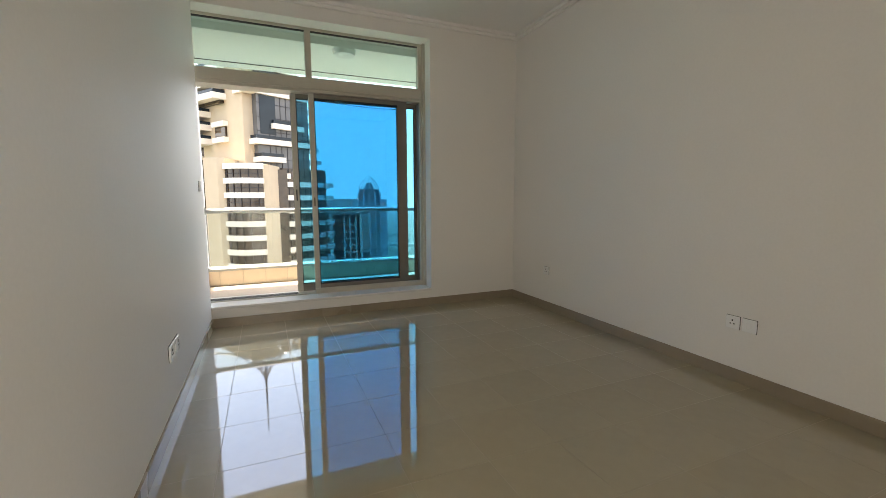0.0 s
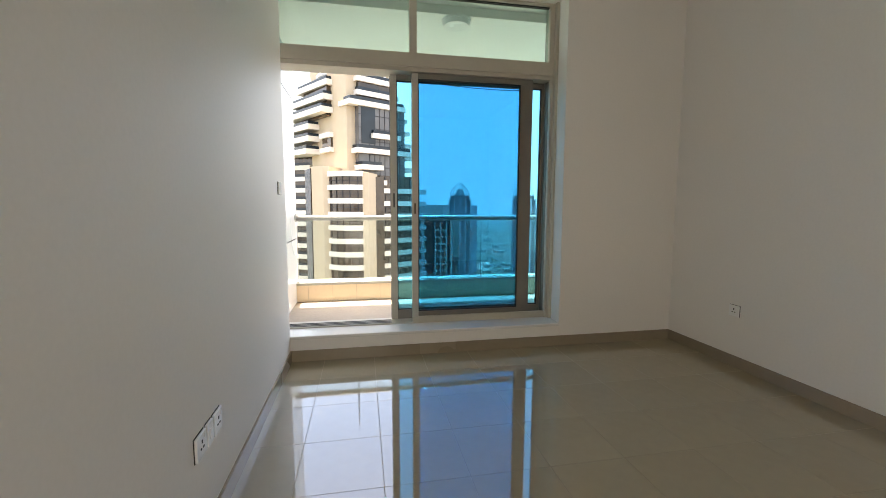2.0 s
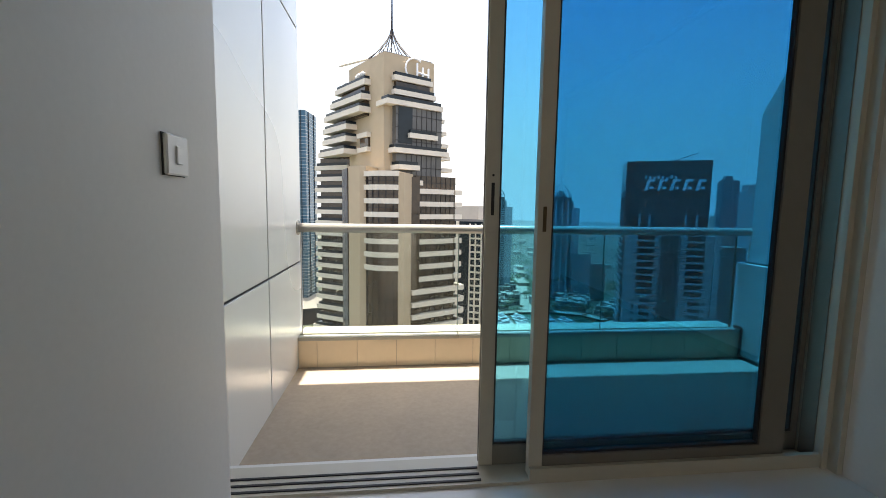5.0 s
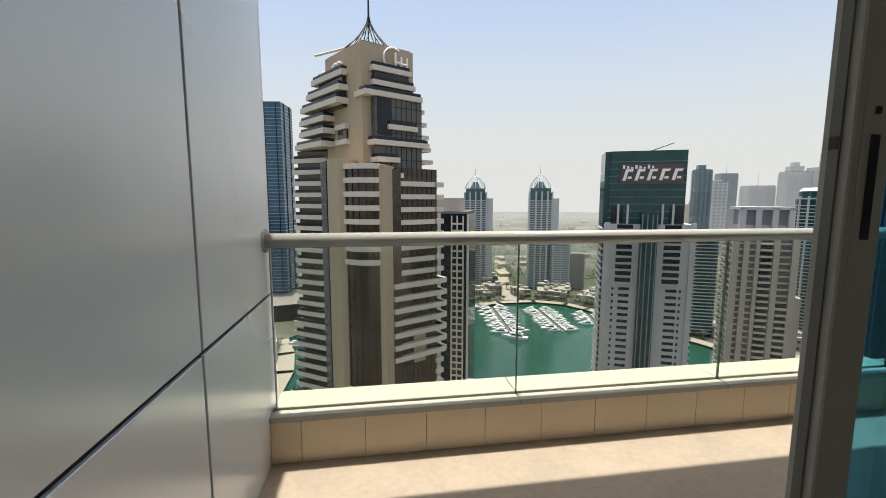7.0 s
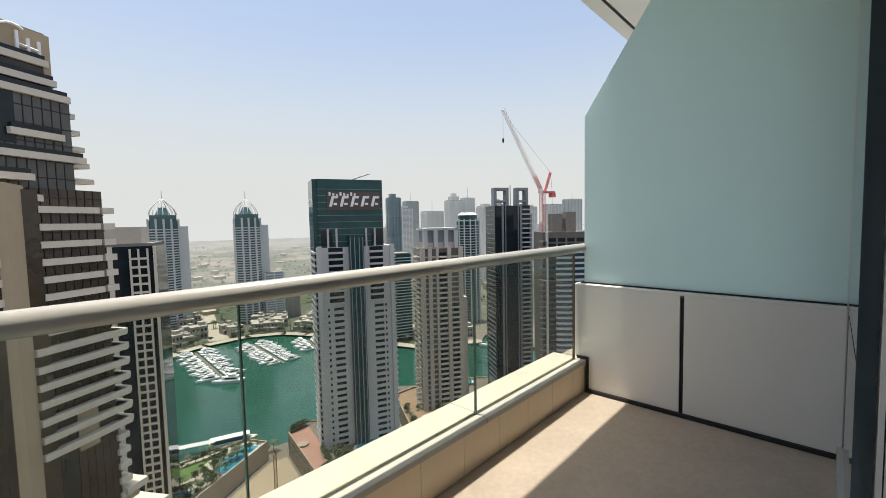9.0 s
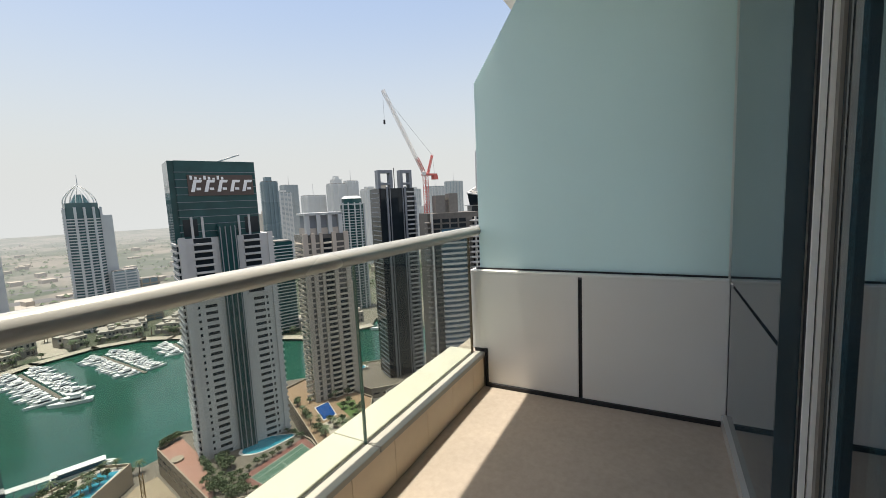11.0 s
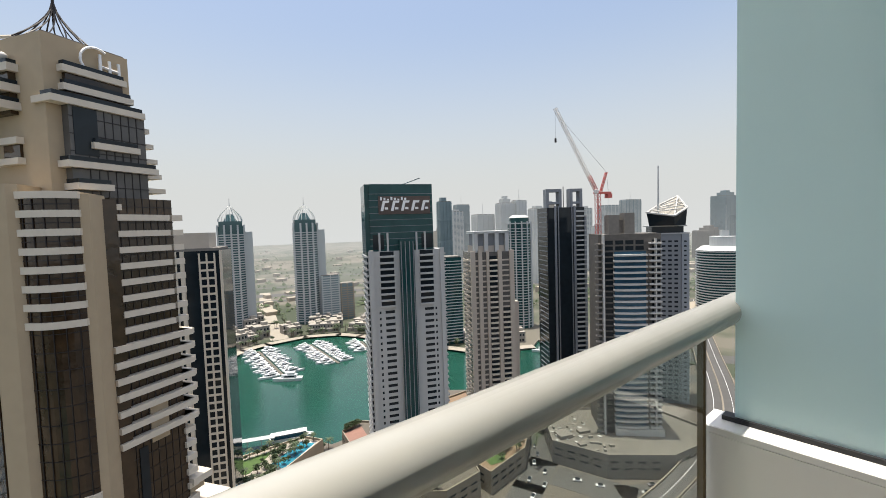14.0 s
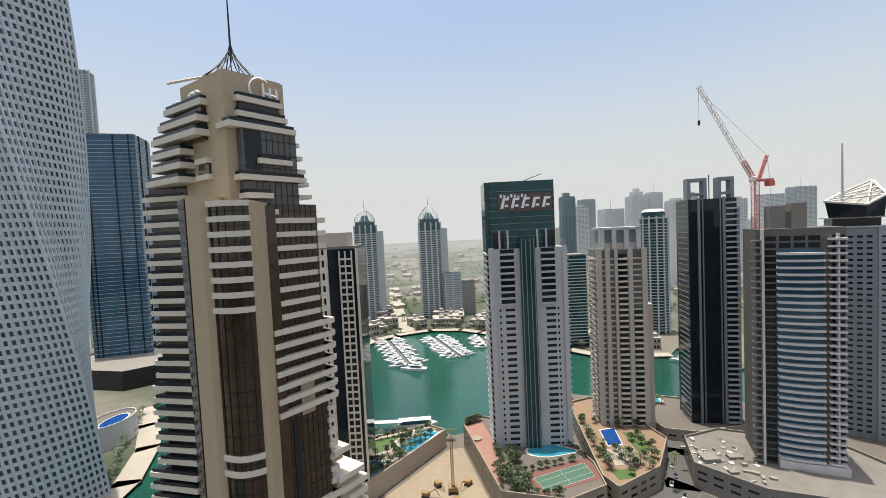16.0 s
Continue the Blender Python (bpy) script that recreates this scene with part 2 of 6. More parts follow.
LEAF = mat("palm_leaf", (0.05, 0.075, 0.03), 0.7, 0, 2.0, 0.35, rand=0.4)
TRUNK = mat("palm_trunk", (0.22, 0.17, 0.12), 0.9, 0, 3.0, 0.2)
POOL = mat("pool_turquoise", (0.03, 0.22, 0.30), 0.08, 0, 0.6, 0.2)
POOL_BLUE = mat("pool_deep_blue", (0.008, 0.05, 0.19), 0.08, 0, 0.5, 0.3)
COURT = mat("tennis_green", (0.05, 0.105, 0.075), 0.8, 0, 0.4, 0.08)
COURT_RED = mat("tennis_surround_red", (0.14, 0.06, 0.05), 0.8, 0, 0.4, 0.08)
BOAT = mat("white_gelcoat", (0.62, 0.62, 0.62), 0.25, 0, 1.0, 0.04, rand=0.3)
VILLA = mat("villa_render", (0.31, 0.285, 0.25), 0.85, 0, 0.5, 0.14, rand=0.6)
WATER_MAT = mat("marina_water", (0.010, 0.060, 0.042), 0.10, 0, 0.02, 0.25, 0, 0.5, big=0.006)
wb = WATER_MAT.node_tree
ww, bu = wb.nodes.new("ShaderNodeTexNoise"), wb.nodes.new("ShaderNodeBump")
ww.inputs["Scale"].default_value, ww.inputs["Detail"].default_value = 0.5, 4
bu.inputs["Strength"].default_value, bu.inputs["Distance"].default_value = 0.25, 0.5
wb.links.new(wb.nodes["Texture Coordinate"].outputs["Object"], ww.inputs["Vector"])
wb.links.new(ww.outputs["Fac"], bu.inputs["Height"])
wb.links.new(bu.outputs["Normal"], wb.nodes["Principled BSDF"].inputs["Normal"])


def ground_material():
    """Pale desert with scrub, lawns and streets in irregular patches."""
    m = mat("desert_ground", (0.5, 0.44, 0.36), 0.95, 0, 0.01, 0.1)
    n, l = m.node_tree.nodes, m.node_tree.links.new
    tc = n["Texture Coordinate"]
    a, b = n.new("ShaderNodeTexNoise"), n.new("ShaderNodeTexVoronoi")
    a.inputs["Scale"].default_value, a.inputs["Detail"].default_value = 0.006, 9
    b.inputs["Scale"].default_value = 0.012
    r1, r2, mx = n.new("ShaderNodeValToRGB"), n.new("ShaderNodeValToRGB"), n.new("ShaderNodeMix")
    mx.data_type = "RGBA"
    e = r1.color_ramp.elements
    e[0].position, e[0].color = 0.44, (0.17, 0.15, 0.12, 1)
    e[1].position, e[1].color = 0.52, (0.028, 0.046, 0.018, 1)
    e2 = r2.color_ramp.elements
    e2[0].position, e2[0].color = 0.0, (0.13, 0.118, 0.10, 1)
    e2[1].position, e2[1].color = 1.0, (0.035, 0.045, 0.028, 1)
    l(tc.outputs["Object"], a.inputs["Vector"])
    l(tc.outputs["Object"], b.inputs["Vector"])
    l(a.outputs["Fac"], r1.inputs["Fac"])
    l(b.outputs["Color"], r2.inputs["Fac"])
    mx.inputs["Factor"].default_value = 0.45
    l(r1.outputs["Color"], mx.inputs["A"])
    l(r2.outputs["Color"], mx.inputs["B"])
    l(mx.outputs["Result"], n["Principled BSDF"].inputs["Base Color"])
    return m


GROUND = ground_material()

# ---- room shell ----
ROOM_W, ROOM_D, ROOM_H = 3.35, 5.3, 3.13
OPEN_R, OPEN_T, SILL = 2.25, 2.945, 0.20
solid("wall_left", boxes((-0.19, 0, -ROOM_D, 0.0, -0.25, 3.35)), WHITE_WALL, "white painted plaster wall beside the balcony door", "wall", "structure")
solid("wall_right", boxes((ROOM_W, ROOM_W + 0.2, -ROOM_D, 0.45, -0.25, 3.35)), WHITE_WALL, "white painted plaster wall with sockets", "wall", "structure")
# doorway out of view, added to hold the fill lamp
solid("wall_back", boxes((-0.19, 0.05, -ROOM_D - 0.2, -ROOM_D, -0.25, 3.35), (0.95, ROOM_W + 0.2, -ROOM_D - 0.2, -ROOM_D, -0.25, 3.35), (0.05, 0.95, -ROOM_D - 0.2, -ROOM_D, 2.1, 3.35), (0.05, 0.95, -ROOM_D - 0.2, -ROOM_D, -0.25, 0), (0.0, 1.0, -ROOM_D - 0.24, -ROOM_D - 0.2, 0, 2.15)), WHITE_WALL, "unseen white painted back wall with a doorway added for the fill lamp", "wall", "structure")
solid("wall_window", boxes((OPEN_R, ROOM_W, 0, 0.40, -0.25, 3.35), (-0.2, OPEN_R, 0.001, 0.40, OPEN_T, 3.35), (-0.2, OPEN_R, 0.001, 0.40, -0.25, SILL - 0.025)), WHITE_WALL,
      "white painted wall round the balcony door opening", "wall", "structure")
solid("ceiling", boxes((0, ROOM_W, -ROOM_D, 0, ROOM_H, ROOM_H + 0.2)), CEIL_WHITE, "flat white painted ceiling", "ceiling", "structure")
cornice = thing("cornice", pose(0, 0, 0), "narrow white stepped cornice under the ceiling", "trim", kind="structure")
for i, (x0, x1, y0, y1) in enumerate(((0.0, ROOM_W, -0.05, 0), (0.0, 0.05, -ROOM_D, -0.05), (ROOM_W - 0.05, ROOM_W, -ROOM_D, -0.05))):
    part("moulding", boxes((x0, x1, y0, y1, ROOM_H - 0.03, ROOM_H)), CEIL_WHITE, cornice)
    s = 0.025
    xa, xb, ya, yb = (x0, x1, -s, 0) if i == 0 else ((x0, s, y0, y1) if i == 1 else (ROOM_W - s, x1, y0, y1))
    part("moulding", boxes((xa, xb, ya, yb, ROOM_H - 0.06, ROOM_H - 0.03)), CEIL_WHITE, cornice)
floor = solid("floor", boxes((0, ROOM_W, -ROOM_D, 0, -0.2, -0.0008)), FLOOR_GROUT, "glossy beige porcelain tile floor with thin dark joints", "floor", "structure")
base = thing("baseboard", pose(0, 0, 0), "taupe tile skirting with a pale top joint", "skirting", kind="structure")
part("skirting_window", boxes((0.012, ROOM_W - 0.012, -0.012, 0, 0, 0.085)), SKIRT, base)
part("skirting_left", boxes((0, 0.012, -ROOM_D, 0, 0, 0.085)), SKIRT, base)
part("skirting_right", boxes((ROOM_W - 0.012, ROOM_W, -ROOM_D, 0, 0, 0.085)), SKIRT, base)
solid("window_sill", bevelled(-0.2, OPEN_R, -0.014, 0.42, SILL - 0.025, SILL, 0.004), MARBLE, "white marble sill step with small chips on its edge", "sill", "structure")

# ---- balcony door and transom window ----
door = thing("door_1", pose(0, 0, 0), "beige aluminium sliding balcony door standing half open with blue tinted glass", "sliding door", kind="structure")
part("jamb_right", boxes((2.20, OPEN_R, 0.20, 0.344, SILL, 2.40)), ALU, door)
JAMB_WHITE = mat("white_painted_jamb", (0.82, 0.80, 0.75), 0.35, 0, 30, 0.05)
part("jamb_groove", boxes((2.206, OPEN_R - 0.008, 0.344, 0.372, SILL, 2.40)), RUBBER, door)
part("jamb_edge", boxes((2.197, 2.206, 0.344, 0.356, SILL, 2.40)), JAMB_WHITE, door, "white painted jamb edge")
part("jamb_edge", boxes((2.197, 2.206, 0.360, 0.374, SILL, 2.40)), JAMB_WHITE, door, "white painted jamb edge")
part("jamb_right_inner", boxes((2.225, OPEN_R, 0.16, 0.20, SILL, OPEN_T)), ALU, door)
part("head_rail", boxes((-0.2, 2.20, 0.20, 0.40, 2.315, 2.40)), ALU, door)
part("head_lip", boxes((-0.2, 2.20, 0.18, 0.20, 2.345, 2.375)), ALU, door)
part("bottom_track", boxes((-0.2, 2.20, 0.21, 0.38, SILL, SILL + 0.012)), ALU, door)
for y in (0.225, 0.262, 0.300):
    part("track_groove", boxes((-0.2, 0.805, y, y + 0.010, SILL + 0.012, SILL + 0.016)), RUBBER, door)


def leaf(x0, x1, y, first_m, frame_m, label, stile=0.075):
    d = part("sliding_leaf", boxes((x1 - stile, x1, y, y + 0.035, SILL + 0.018, 2.312), (x0 + 0.053, x1 - stile, y, y + 0.035, SILL + 0.018, 0.298),
                                   (x0 + 0.053, x1 - stile, y, y + 0.035, 2.268, 2.312)), frame_m, door, label)
    part("meeting_stile", bevelled(x0, x0 + 0.053, y, y + 0.035, SILL + 0.018, 2.312, 0.002), first_m, d)
    a, b = x0 + 0.053, x1 - stile
    part("seal", boxes((a, a + 0.008, y + 0.008, y + 0.027, 0.298, 2.268), (b - 0.008, b, y + 0.008, y + 0.027, 0.298, 2.268),
                       (a + 0.008, b - 0.008, y + 0.008, y + 0.027, 0.298, 0.308), (a + 0.008, b - 0.008, y + 0.008, y + 0.027, 2.258, 2.268)), RUBBER, d)
    g = part("pane", boxes((a + 0.006, b - 0.006, y + 0.022, y + 0.028, 0.304, 2.262)), BLUE_GLASS, d, "blue tinted glass pane")
    g.visible_shadow = False
    return d


inner = leaf(0.812, 2.195, 0.310, ALU, ALU_SHADED, "aluminium sliding leaf pushed half open", 0.024)
outer = leaf(0.986, 2.050, 0.228, ALU, ALU_SHADED, "aluminium leaf closing the other half", 0.108)
# dark strip added where the jamb is seen backlit
part("jamb_shade_strip", boxes((2.196, 2.20, 0.236, 0.300, SILL + 0.018, 2.312)), ALU_SHADED, door, "dark strip standing in for the backlit jamb edge")
seam = bmesh.new()
prev = None
for k in range(13):
    q = k / 12
    cur = (1.045 + 0.89 * q, 0.2405, 2.252 - 0.040 * math.sin(q * 2.0) + 0.006 * q)
    if prev:
        rod(seam, prev, cur, 0.0035, 5)
    prev = cur
part("loose_seal", seam, RUBBER, outer, "sagging black rubber seal")
part("bottom_frame", boxes((0.986, 2.20, 0.208, 0.226, SILL + 0.012, 0.258)), ALU, door)
part("handle_plate", bevelled(0.823, 0.855, 0.3085, 0.310, 1.14, 1.40, 0.0007), ALU, inner)
part("handle_recess", bevelled(0.833, 0.845, 0.3065, 0.3085, 1.205, 1.325, 0.0008), RUBBER, inner, "dark flush handle recess")
part("key_hole", bevelled(0.835, 0.843, 0.3065, 0.3085, 1.348, 1.356, 0.0008), RUBBER, inner)
part("brass_latch", bevelled(1.005, 1.018, 0.224, 0.228, 1.15, 1.24, 0.001), STEEL, outer, "small brass latch")
part("edge_channel", boxes((0.809, 0.812, 0.322, 0.334, SILL + 0.03, 2.30)), ALU_SHADED, inner)
part("latch", boxes((0.808, 0.812, 0.323, 0.333, 1.31, 1.325)), STEEL, inner)
transom = thing("window_1", pose(0, 0, 0), "fixed transom window of pale green glass above the balcony door", "window", kind="structure")
part("window_frame", boxes((-0.2, OPEN_R - 0.025, 0.20, 0.28, 2.40, 2.46), (-0.2, OPEN_R - 0.025, 0.20, 0.28, 2.925, OPEN_T), (0.968, 1.026, 0.20, 0.28, 2.46, 2.925),
                           (2.185, OPEN_R - 0.025, 0.20, 0.28, 2.46, 2.925), (-0.2, -0.18, 0.20, 0.28, 2.46, 2.925)), ALU, transom)
for x0, x1 in ((-0.18, 0.968), (1.026, 2.185)):
    g = part("pane", boxes((x0, x1, 0.238, 0.244, 2.46, 2.917)), TRANSOM_GLASS, transom)
    g.visible_shadow = False
    part("seal", boxes((x0, x1, 0.225, 0.255, 2.917, 2.925)), RUBBER, transom)


# ---- sockets and switch ----
def plate(name, x, y, z, side, w, label, cat, sockets=1, rocker=False):
    ob = thing(name, pose(x, y, z, 0, 0, 90 if side > 0 else -90), label, cat, "wall plates")
    p = part("plate", bevelled(-w / 2, w / 2, -0.012, -0.002, -0.043, 0.043, 0.003), PLASTIC, ob)
    # near-black rim drawn round the plate as its shadow gap
    part("shadow_rim", boxes((-w / 2 - 0.0015, w / 2 + 0.0015, -0.002, 0, -0.0445, 0.0445)), HOLE_AND_SHADOW, ob)
    for k in range(sockets):
        cx = (k - (sockets - 1) / 2) * 0.07
        if rocker:
            part("rocker", bevelled(cx - 0.012, cx + 0.012, -0.016, -0.012, -0.02, 0.02, 0.002), PLASTIC, ob)
        else:
            part("slot", boxes((cx - 0.004, cx + 0.004, -0.0135, -0.012, 0.008, 0.020), (cx - 0.016, cx - 0.006, -0.0135, -0.012, -0.012, -0.005),
                               (cx + 0.006, cx + 0.016, -0.0135, -0.012, -0.012, -0.005)), HOLE_AND_SHADOW, ob)
            part("rocker", bevelled(cx + 0.020, cx + 0.030, -0.015, -0.012, 0.018, 0.034, 0.001), PLASTIC, ob)
    return ob


plate("wall_socket", 0, -1.825, 0.385, 1, 0.088, "white plastic wall socket low on the white wall", "socket")
plate("wall_socket", 0, -1.655, 0.385, 1, 0.088, "white plastic wall socket low on the white wall", "socket")
plate("data_socket", 0, -1.740, 0.385, 1, 0.06, "small white data socket between two wall sockets", "socket", 1, True)
plate("light_switch", 0, -0.235, 1.335, 1, 0.088, "white light switch beside the balcony door", "switch", 1, True)
plate("wall_socket", ROOM_W, -2.699, 0.395, -1, 0.088, "white plastic wall socket low on the white wall", "socket")
plate("data_socket", ROOM_W, -2.803, 0.395, -1, 0.088, "white aerial socket beside a wall socket", "socket", 1, True)
plate("wall_socket", ROOM_W, -0.685, 0.430, -1, 0.088, "white plastic wall socket low on the white wall", "socket")

# ---- balcony ----
BF, PAR, BX0, BX1 = 0.09, 1.71, -0.2, 3.16
bslab = solid("balcony_floor", boxes((BX0, BX1 + 1.6, 0.40, 1.95, -0.30, BF - 0.0012)), BALC_GROUT, "beige tiled balcony floor, sunlit along the parapet", "floor", "structure")
parapet = solid("balcony_parapet", boxes((BX0, BX1, PAR + 0.008, 1.93, BF - 0.006, 0.285), (BX1, BX1 + 1.6, PAR + 0.008, 1.93, BF - 0.006, 0.285)), BALC_GROUT, "low sand-coloured tiled parapet below the glass railing", "parapet", "structure")
coping = thing("coping", pose(0, 0, 0), "grey stone coping with a cream ledge outside the glass", "coping", kind="structure")
for x0, x1 in ((BX0, 0.928), (0.932, 2.038), (2.042, BX1 - 0.0)):
    part("coping_stone", bevelled(x0, x1, PAR - 0.012, 1.764, 0.285, 0.312, 0.003), COPE_GREY, coping)
    part("outer_ledge", bevelled(x0, x1, 1.780, 1.945, 0.285, 0.318, 0.003), COPE_CREAM, coping, "cream painted outer ledge")
part("joint", boxes((BX0, BX1, 1.764, 1.780, 0.285, 0.305)), RUBBER, coping)
wl = solid("wall_balcony_left", boxes((BX0 - 0.25, BX0 - 0.012, 0.002, 1.83, -0.3, 3.2)), RUBBER, "pale grey aluminium cladding panels with dark open joints", "wall", "structure")
for ya, yb in ((0.012, 0.30), (0.314, 1.083), (1.097, 1.83)):
    for za, zb in ((-0.10, 0.823), (0.837, 2.413), (2.427, 2.868)):
        part("panel", bevelled(BX0 - 0.012, BX0, ya, yb, za, zb, 0.002), CLAD, wl)
part("end_panel", boxes((BX0 - 0.25, BX0, 1.832, 1.85, -0.3, 2.868)), CLAD, wl)
wr = solid("wall_balcony_right", boxes((BX1 + 0.012, BX1 + 0.10, 0.428, 1.70, BF - 0.006, 0.80), (BX1 + 0.012, BX1 + 0.10, 1.70, 1.775, 0.32, 0.80)), RUBBER,
           "low warm grey aluminium panels below frosted glass", "wall", "structure")
for pts in (((0.427, 0.115), (1.108, 0.115), (1.108, 0.815), (0.427, 0.815)), ((1.130, 0.115), (1.690, 0.115), (1.690, 0.335), (1.780, 0.335), (1.780, 0.815), (1.130, 0.815))):
    bm = bmesh.new()
    prism(bm, [(p[0], p[1]) for p in pts], 0, 0.012)
    me = link("panel", bm, CLAD_R)
    me.transform(Matrix(((0, 0, 1, BX1), (1, 0, 0, 0), (0, 1, 0, 0), (0, 0, 0, 1))))
    part("panel", me, None, wr)
part("ledge", bevelled(BX1, BX1 + 0.10, 0.427, 1.79, 0.815, 0.832, 0.002), CLAD_R, wr)
part("end_panel", boxes((BX1, BX1 + 0.10, 1.78, 1.79, 0.335, 0.815)), CLAD_R, wr)
part("black_gasket", boxes((BX1 + 0.05, BX1 + 0.08, 0.427, 1.76, 0.832, 0.842)), RUBBER, wr)
part("floor_gasket", boxes((BX1 - 0.012, BX1 + 0.012, 0.447, PAR - 0.012, BF, BF + 0.022)), RUBBER, wr)
part("upright_gasket", boxes((BX1 - 0.006, BX1 + 0.012, PAR - 0.030, PAR - 0.012, BF + 0.022, 0.335), (BX1 - 0.006, BX1 + 0.012, PAR - 0.012, 1.764, 0.314, 0.332)), RUBBER, wr)
bm = bmesh.new()
prism(bm, [(0.427, 0.842), (1.737, 0.842), (1.737, 1.965), (1.13, 2.866), (0.427, 2.866)], 0, 0.012)
me = link("frosted_pane", bm, FROST)
me.transform(Matrix(((0, 0, 1, BX1 + 0.058), (1, 0, 0, 0), (0, 1, 0, 0), (0, 0, 0, 1))))
part("frosted_pane", me, None, wr, "frosted pale green glass screen with a sloping corner")
fac = solid("wall_facade", boxes((OPEN_R, BX1 + 0.012, 0.402, 0.410, BF, 2.868)), RUBBER, "dark blue spandrel glass wall beside the balcony door", "wall", "structure")
part("spandrel_pane", boxes((2.252, BX1 - 0.001, 0.412, 0.424, BF + 0.06, 0.812)), SPANDREL, fac)
part("spandrel_pane", boxes((2.252, BX1 - 0.001, 0.412, 0.424, 0.828, 2.866)), SPANDREL, fac)
part("return_pane", boxes((2.243, 2.249, 0.376, 0.424, SILL + 0.002, 2.866)), SPANDREL, fac, "dark glass return at the door jamb")
part("bottom_channel", boxes((2.252, BX1 - 0.001, 0.412, 0.445, BF, BF + 0.06)), RAIL_WHITE, fac)
soff = solid("ceiling_balcony", boxes((BX0 - 2.5, BX1 + 0.06, 0.40, 1.635, 2.87, 3.25), (BX1 + 0.06, BX1 + 4.0, 0.40, 1.885, 2.87, 3.25)), SOFFIT, "white balcony soffit of the storey above", "ceiling", "structure")
part("drip_groove", boxes((BX0, BX1 + 0.06, 1.40, 1.415, 2.864, 2.870)), RUBBER, soff)
part("drip_groove", boxes((BX1 + 0.06, BX1 + 4.0, 1.75, 1.77, 2.864, 2.870)), RUBBER, soff)
light = thing("ceiling_light", pose(1.42, 0.50, 2.87), "round white ceiling light on the balcony soffit", "ceiling light")
part("base", ring(bmesh.new(), 0.13, -0.02, 0, 28), PLASTIC, light)
part("diffuser", ring(bmesh.new(), 0.115, -0.055, -0.02, 28, 0, 0, 0.125), PLASTIC, light)

rail = thing("balcony_railing", pose(0, 0, 0.30), "cream round handrail on clear glass panels", "railing")
bm = bmesh.new()
rod(bm, (BX0 + 0.004, 1.757, 0.775), (BX1 + 0.34, 1.757, 0.775), 0.0315, 28)
part("handrail", bm, RAIL_WHITE, rail, "cream painted tubular handrail", True)
part("wall_flange", ring(bmesh.new(), 0.05, 0, 0.01, 24), RAIL_WHITE, rail).matrix_basis = pose(BX0, 1.757, 0.775, 0, 90, 0)
for x0, x1 in ((BX0 + 0.03, 0.926), (0.934, 2.036), (2.044, BX1 - 0.03)):
    g = part("glass_panel", boxes((x0, x1, 1.766, 1.778, 0.006, 0.752)), RAIL_GLASS, rail, "dusty clear glass balustrade panel")
    g.visible_shadow = False
GREEN_EDGE = mat("green_glass_edge", (0.08, 0.14, 0.11), 0.2, 0, 20, 0.1)
for x in (0.930, 2.040):
    part("glass_joint", boxes((x - 0.002, x + 0.002, 1.765, 1.779, 0.006, 0.752)), GREEN_EDGE, rail, "dark green glass edge")
for x in (BX0 + 0.018, BX1 - 0.036):
    part("end_post", boxes((x - 0.003, x + 0.003, 1.764, 1.780, 0.006, 0.755)), STEEL if x > 1 else RAIL_WHITE, rail)
solid("tower_body", boxes((-14, 18, -24, 1.90, G, -0.31)), GREY_WALL, "pale grey tower storeys below the apartment", "wall", "structure")

# ---- ground, water and distance ----
def plan(name, pts, z0, z1, m, label, category, kind="structure"):
    bm = bmesh.new()
    prism(bm, [cityxy(*p) for p in pts], z0, z1)
    return solid(name, bm, m, label, category, kind)


plan("water", [(-900, -300), (900, -300), (900, 900), (-900, 900)], WATER - 1, WATER, WATER_MAT, "calm green marina water", "water")
plan("ground", [(-195, -400), (-183, 205), (-185, 231), (-201, 271), (-224, 306), (-250, 335), (-240, 370), (-180, 440), (-102, 496), (-89, 521), (-66, 538), (-22, 557), (20, 552),
                (45, 533), (90, 490), (130, 443), (156, 415), (190, 404), (221, 408), (240, 430), (258, 364), (320, 330), (330, 300), (330, -400), (7000, -400), (7000, 7000), (-7000, 7000), (-7000, -400)],
     -142, G, GROUND, "pale sandy plain with scrub and lawns reaching the horizon", "ground")
plan("ground_quay", [(-95, -400), (-95, 240), (-55, 264), (-13, 280), (2, 268), (20, 275), (95, 326), (151, 306), (174, 294), (218, 296), (329.9, 300), (329.9, -400)], -142, G, PAVE, "sandy paved quay at the marina's near side", "ground")


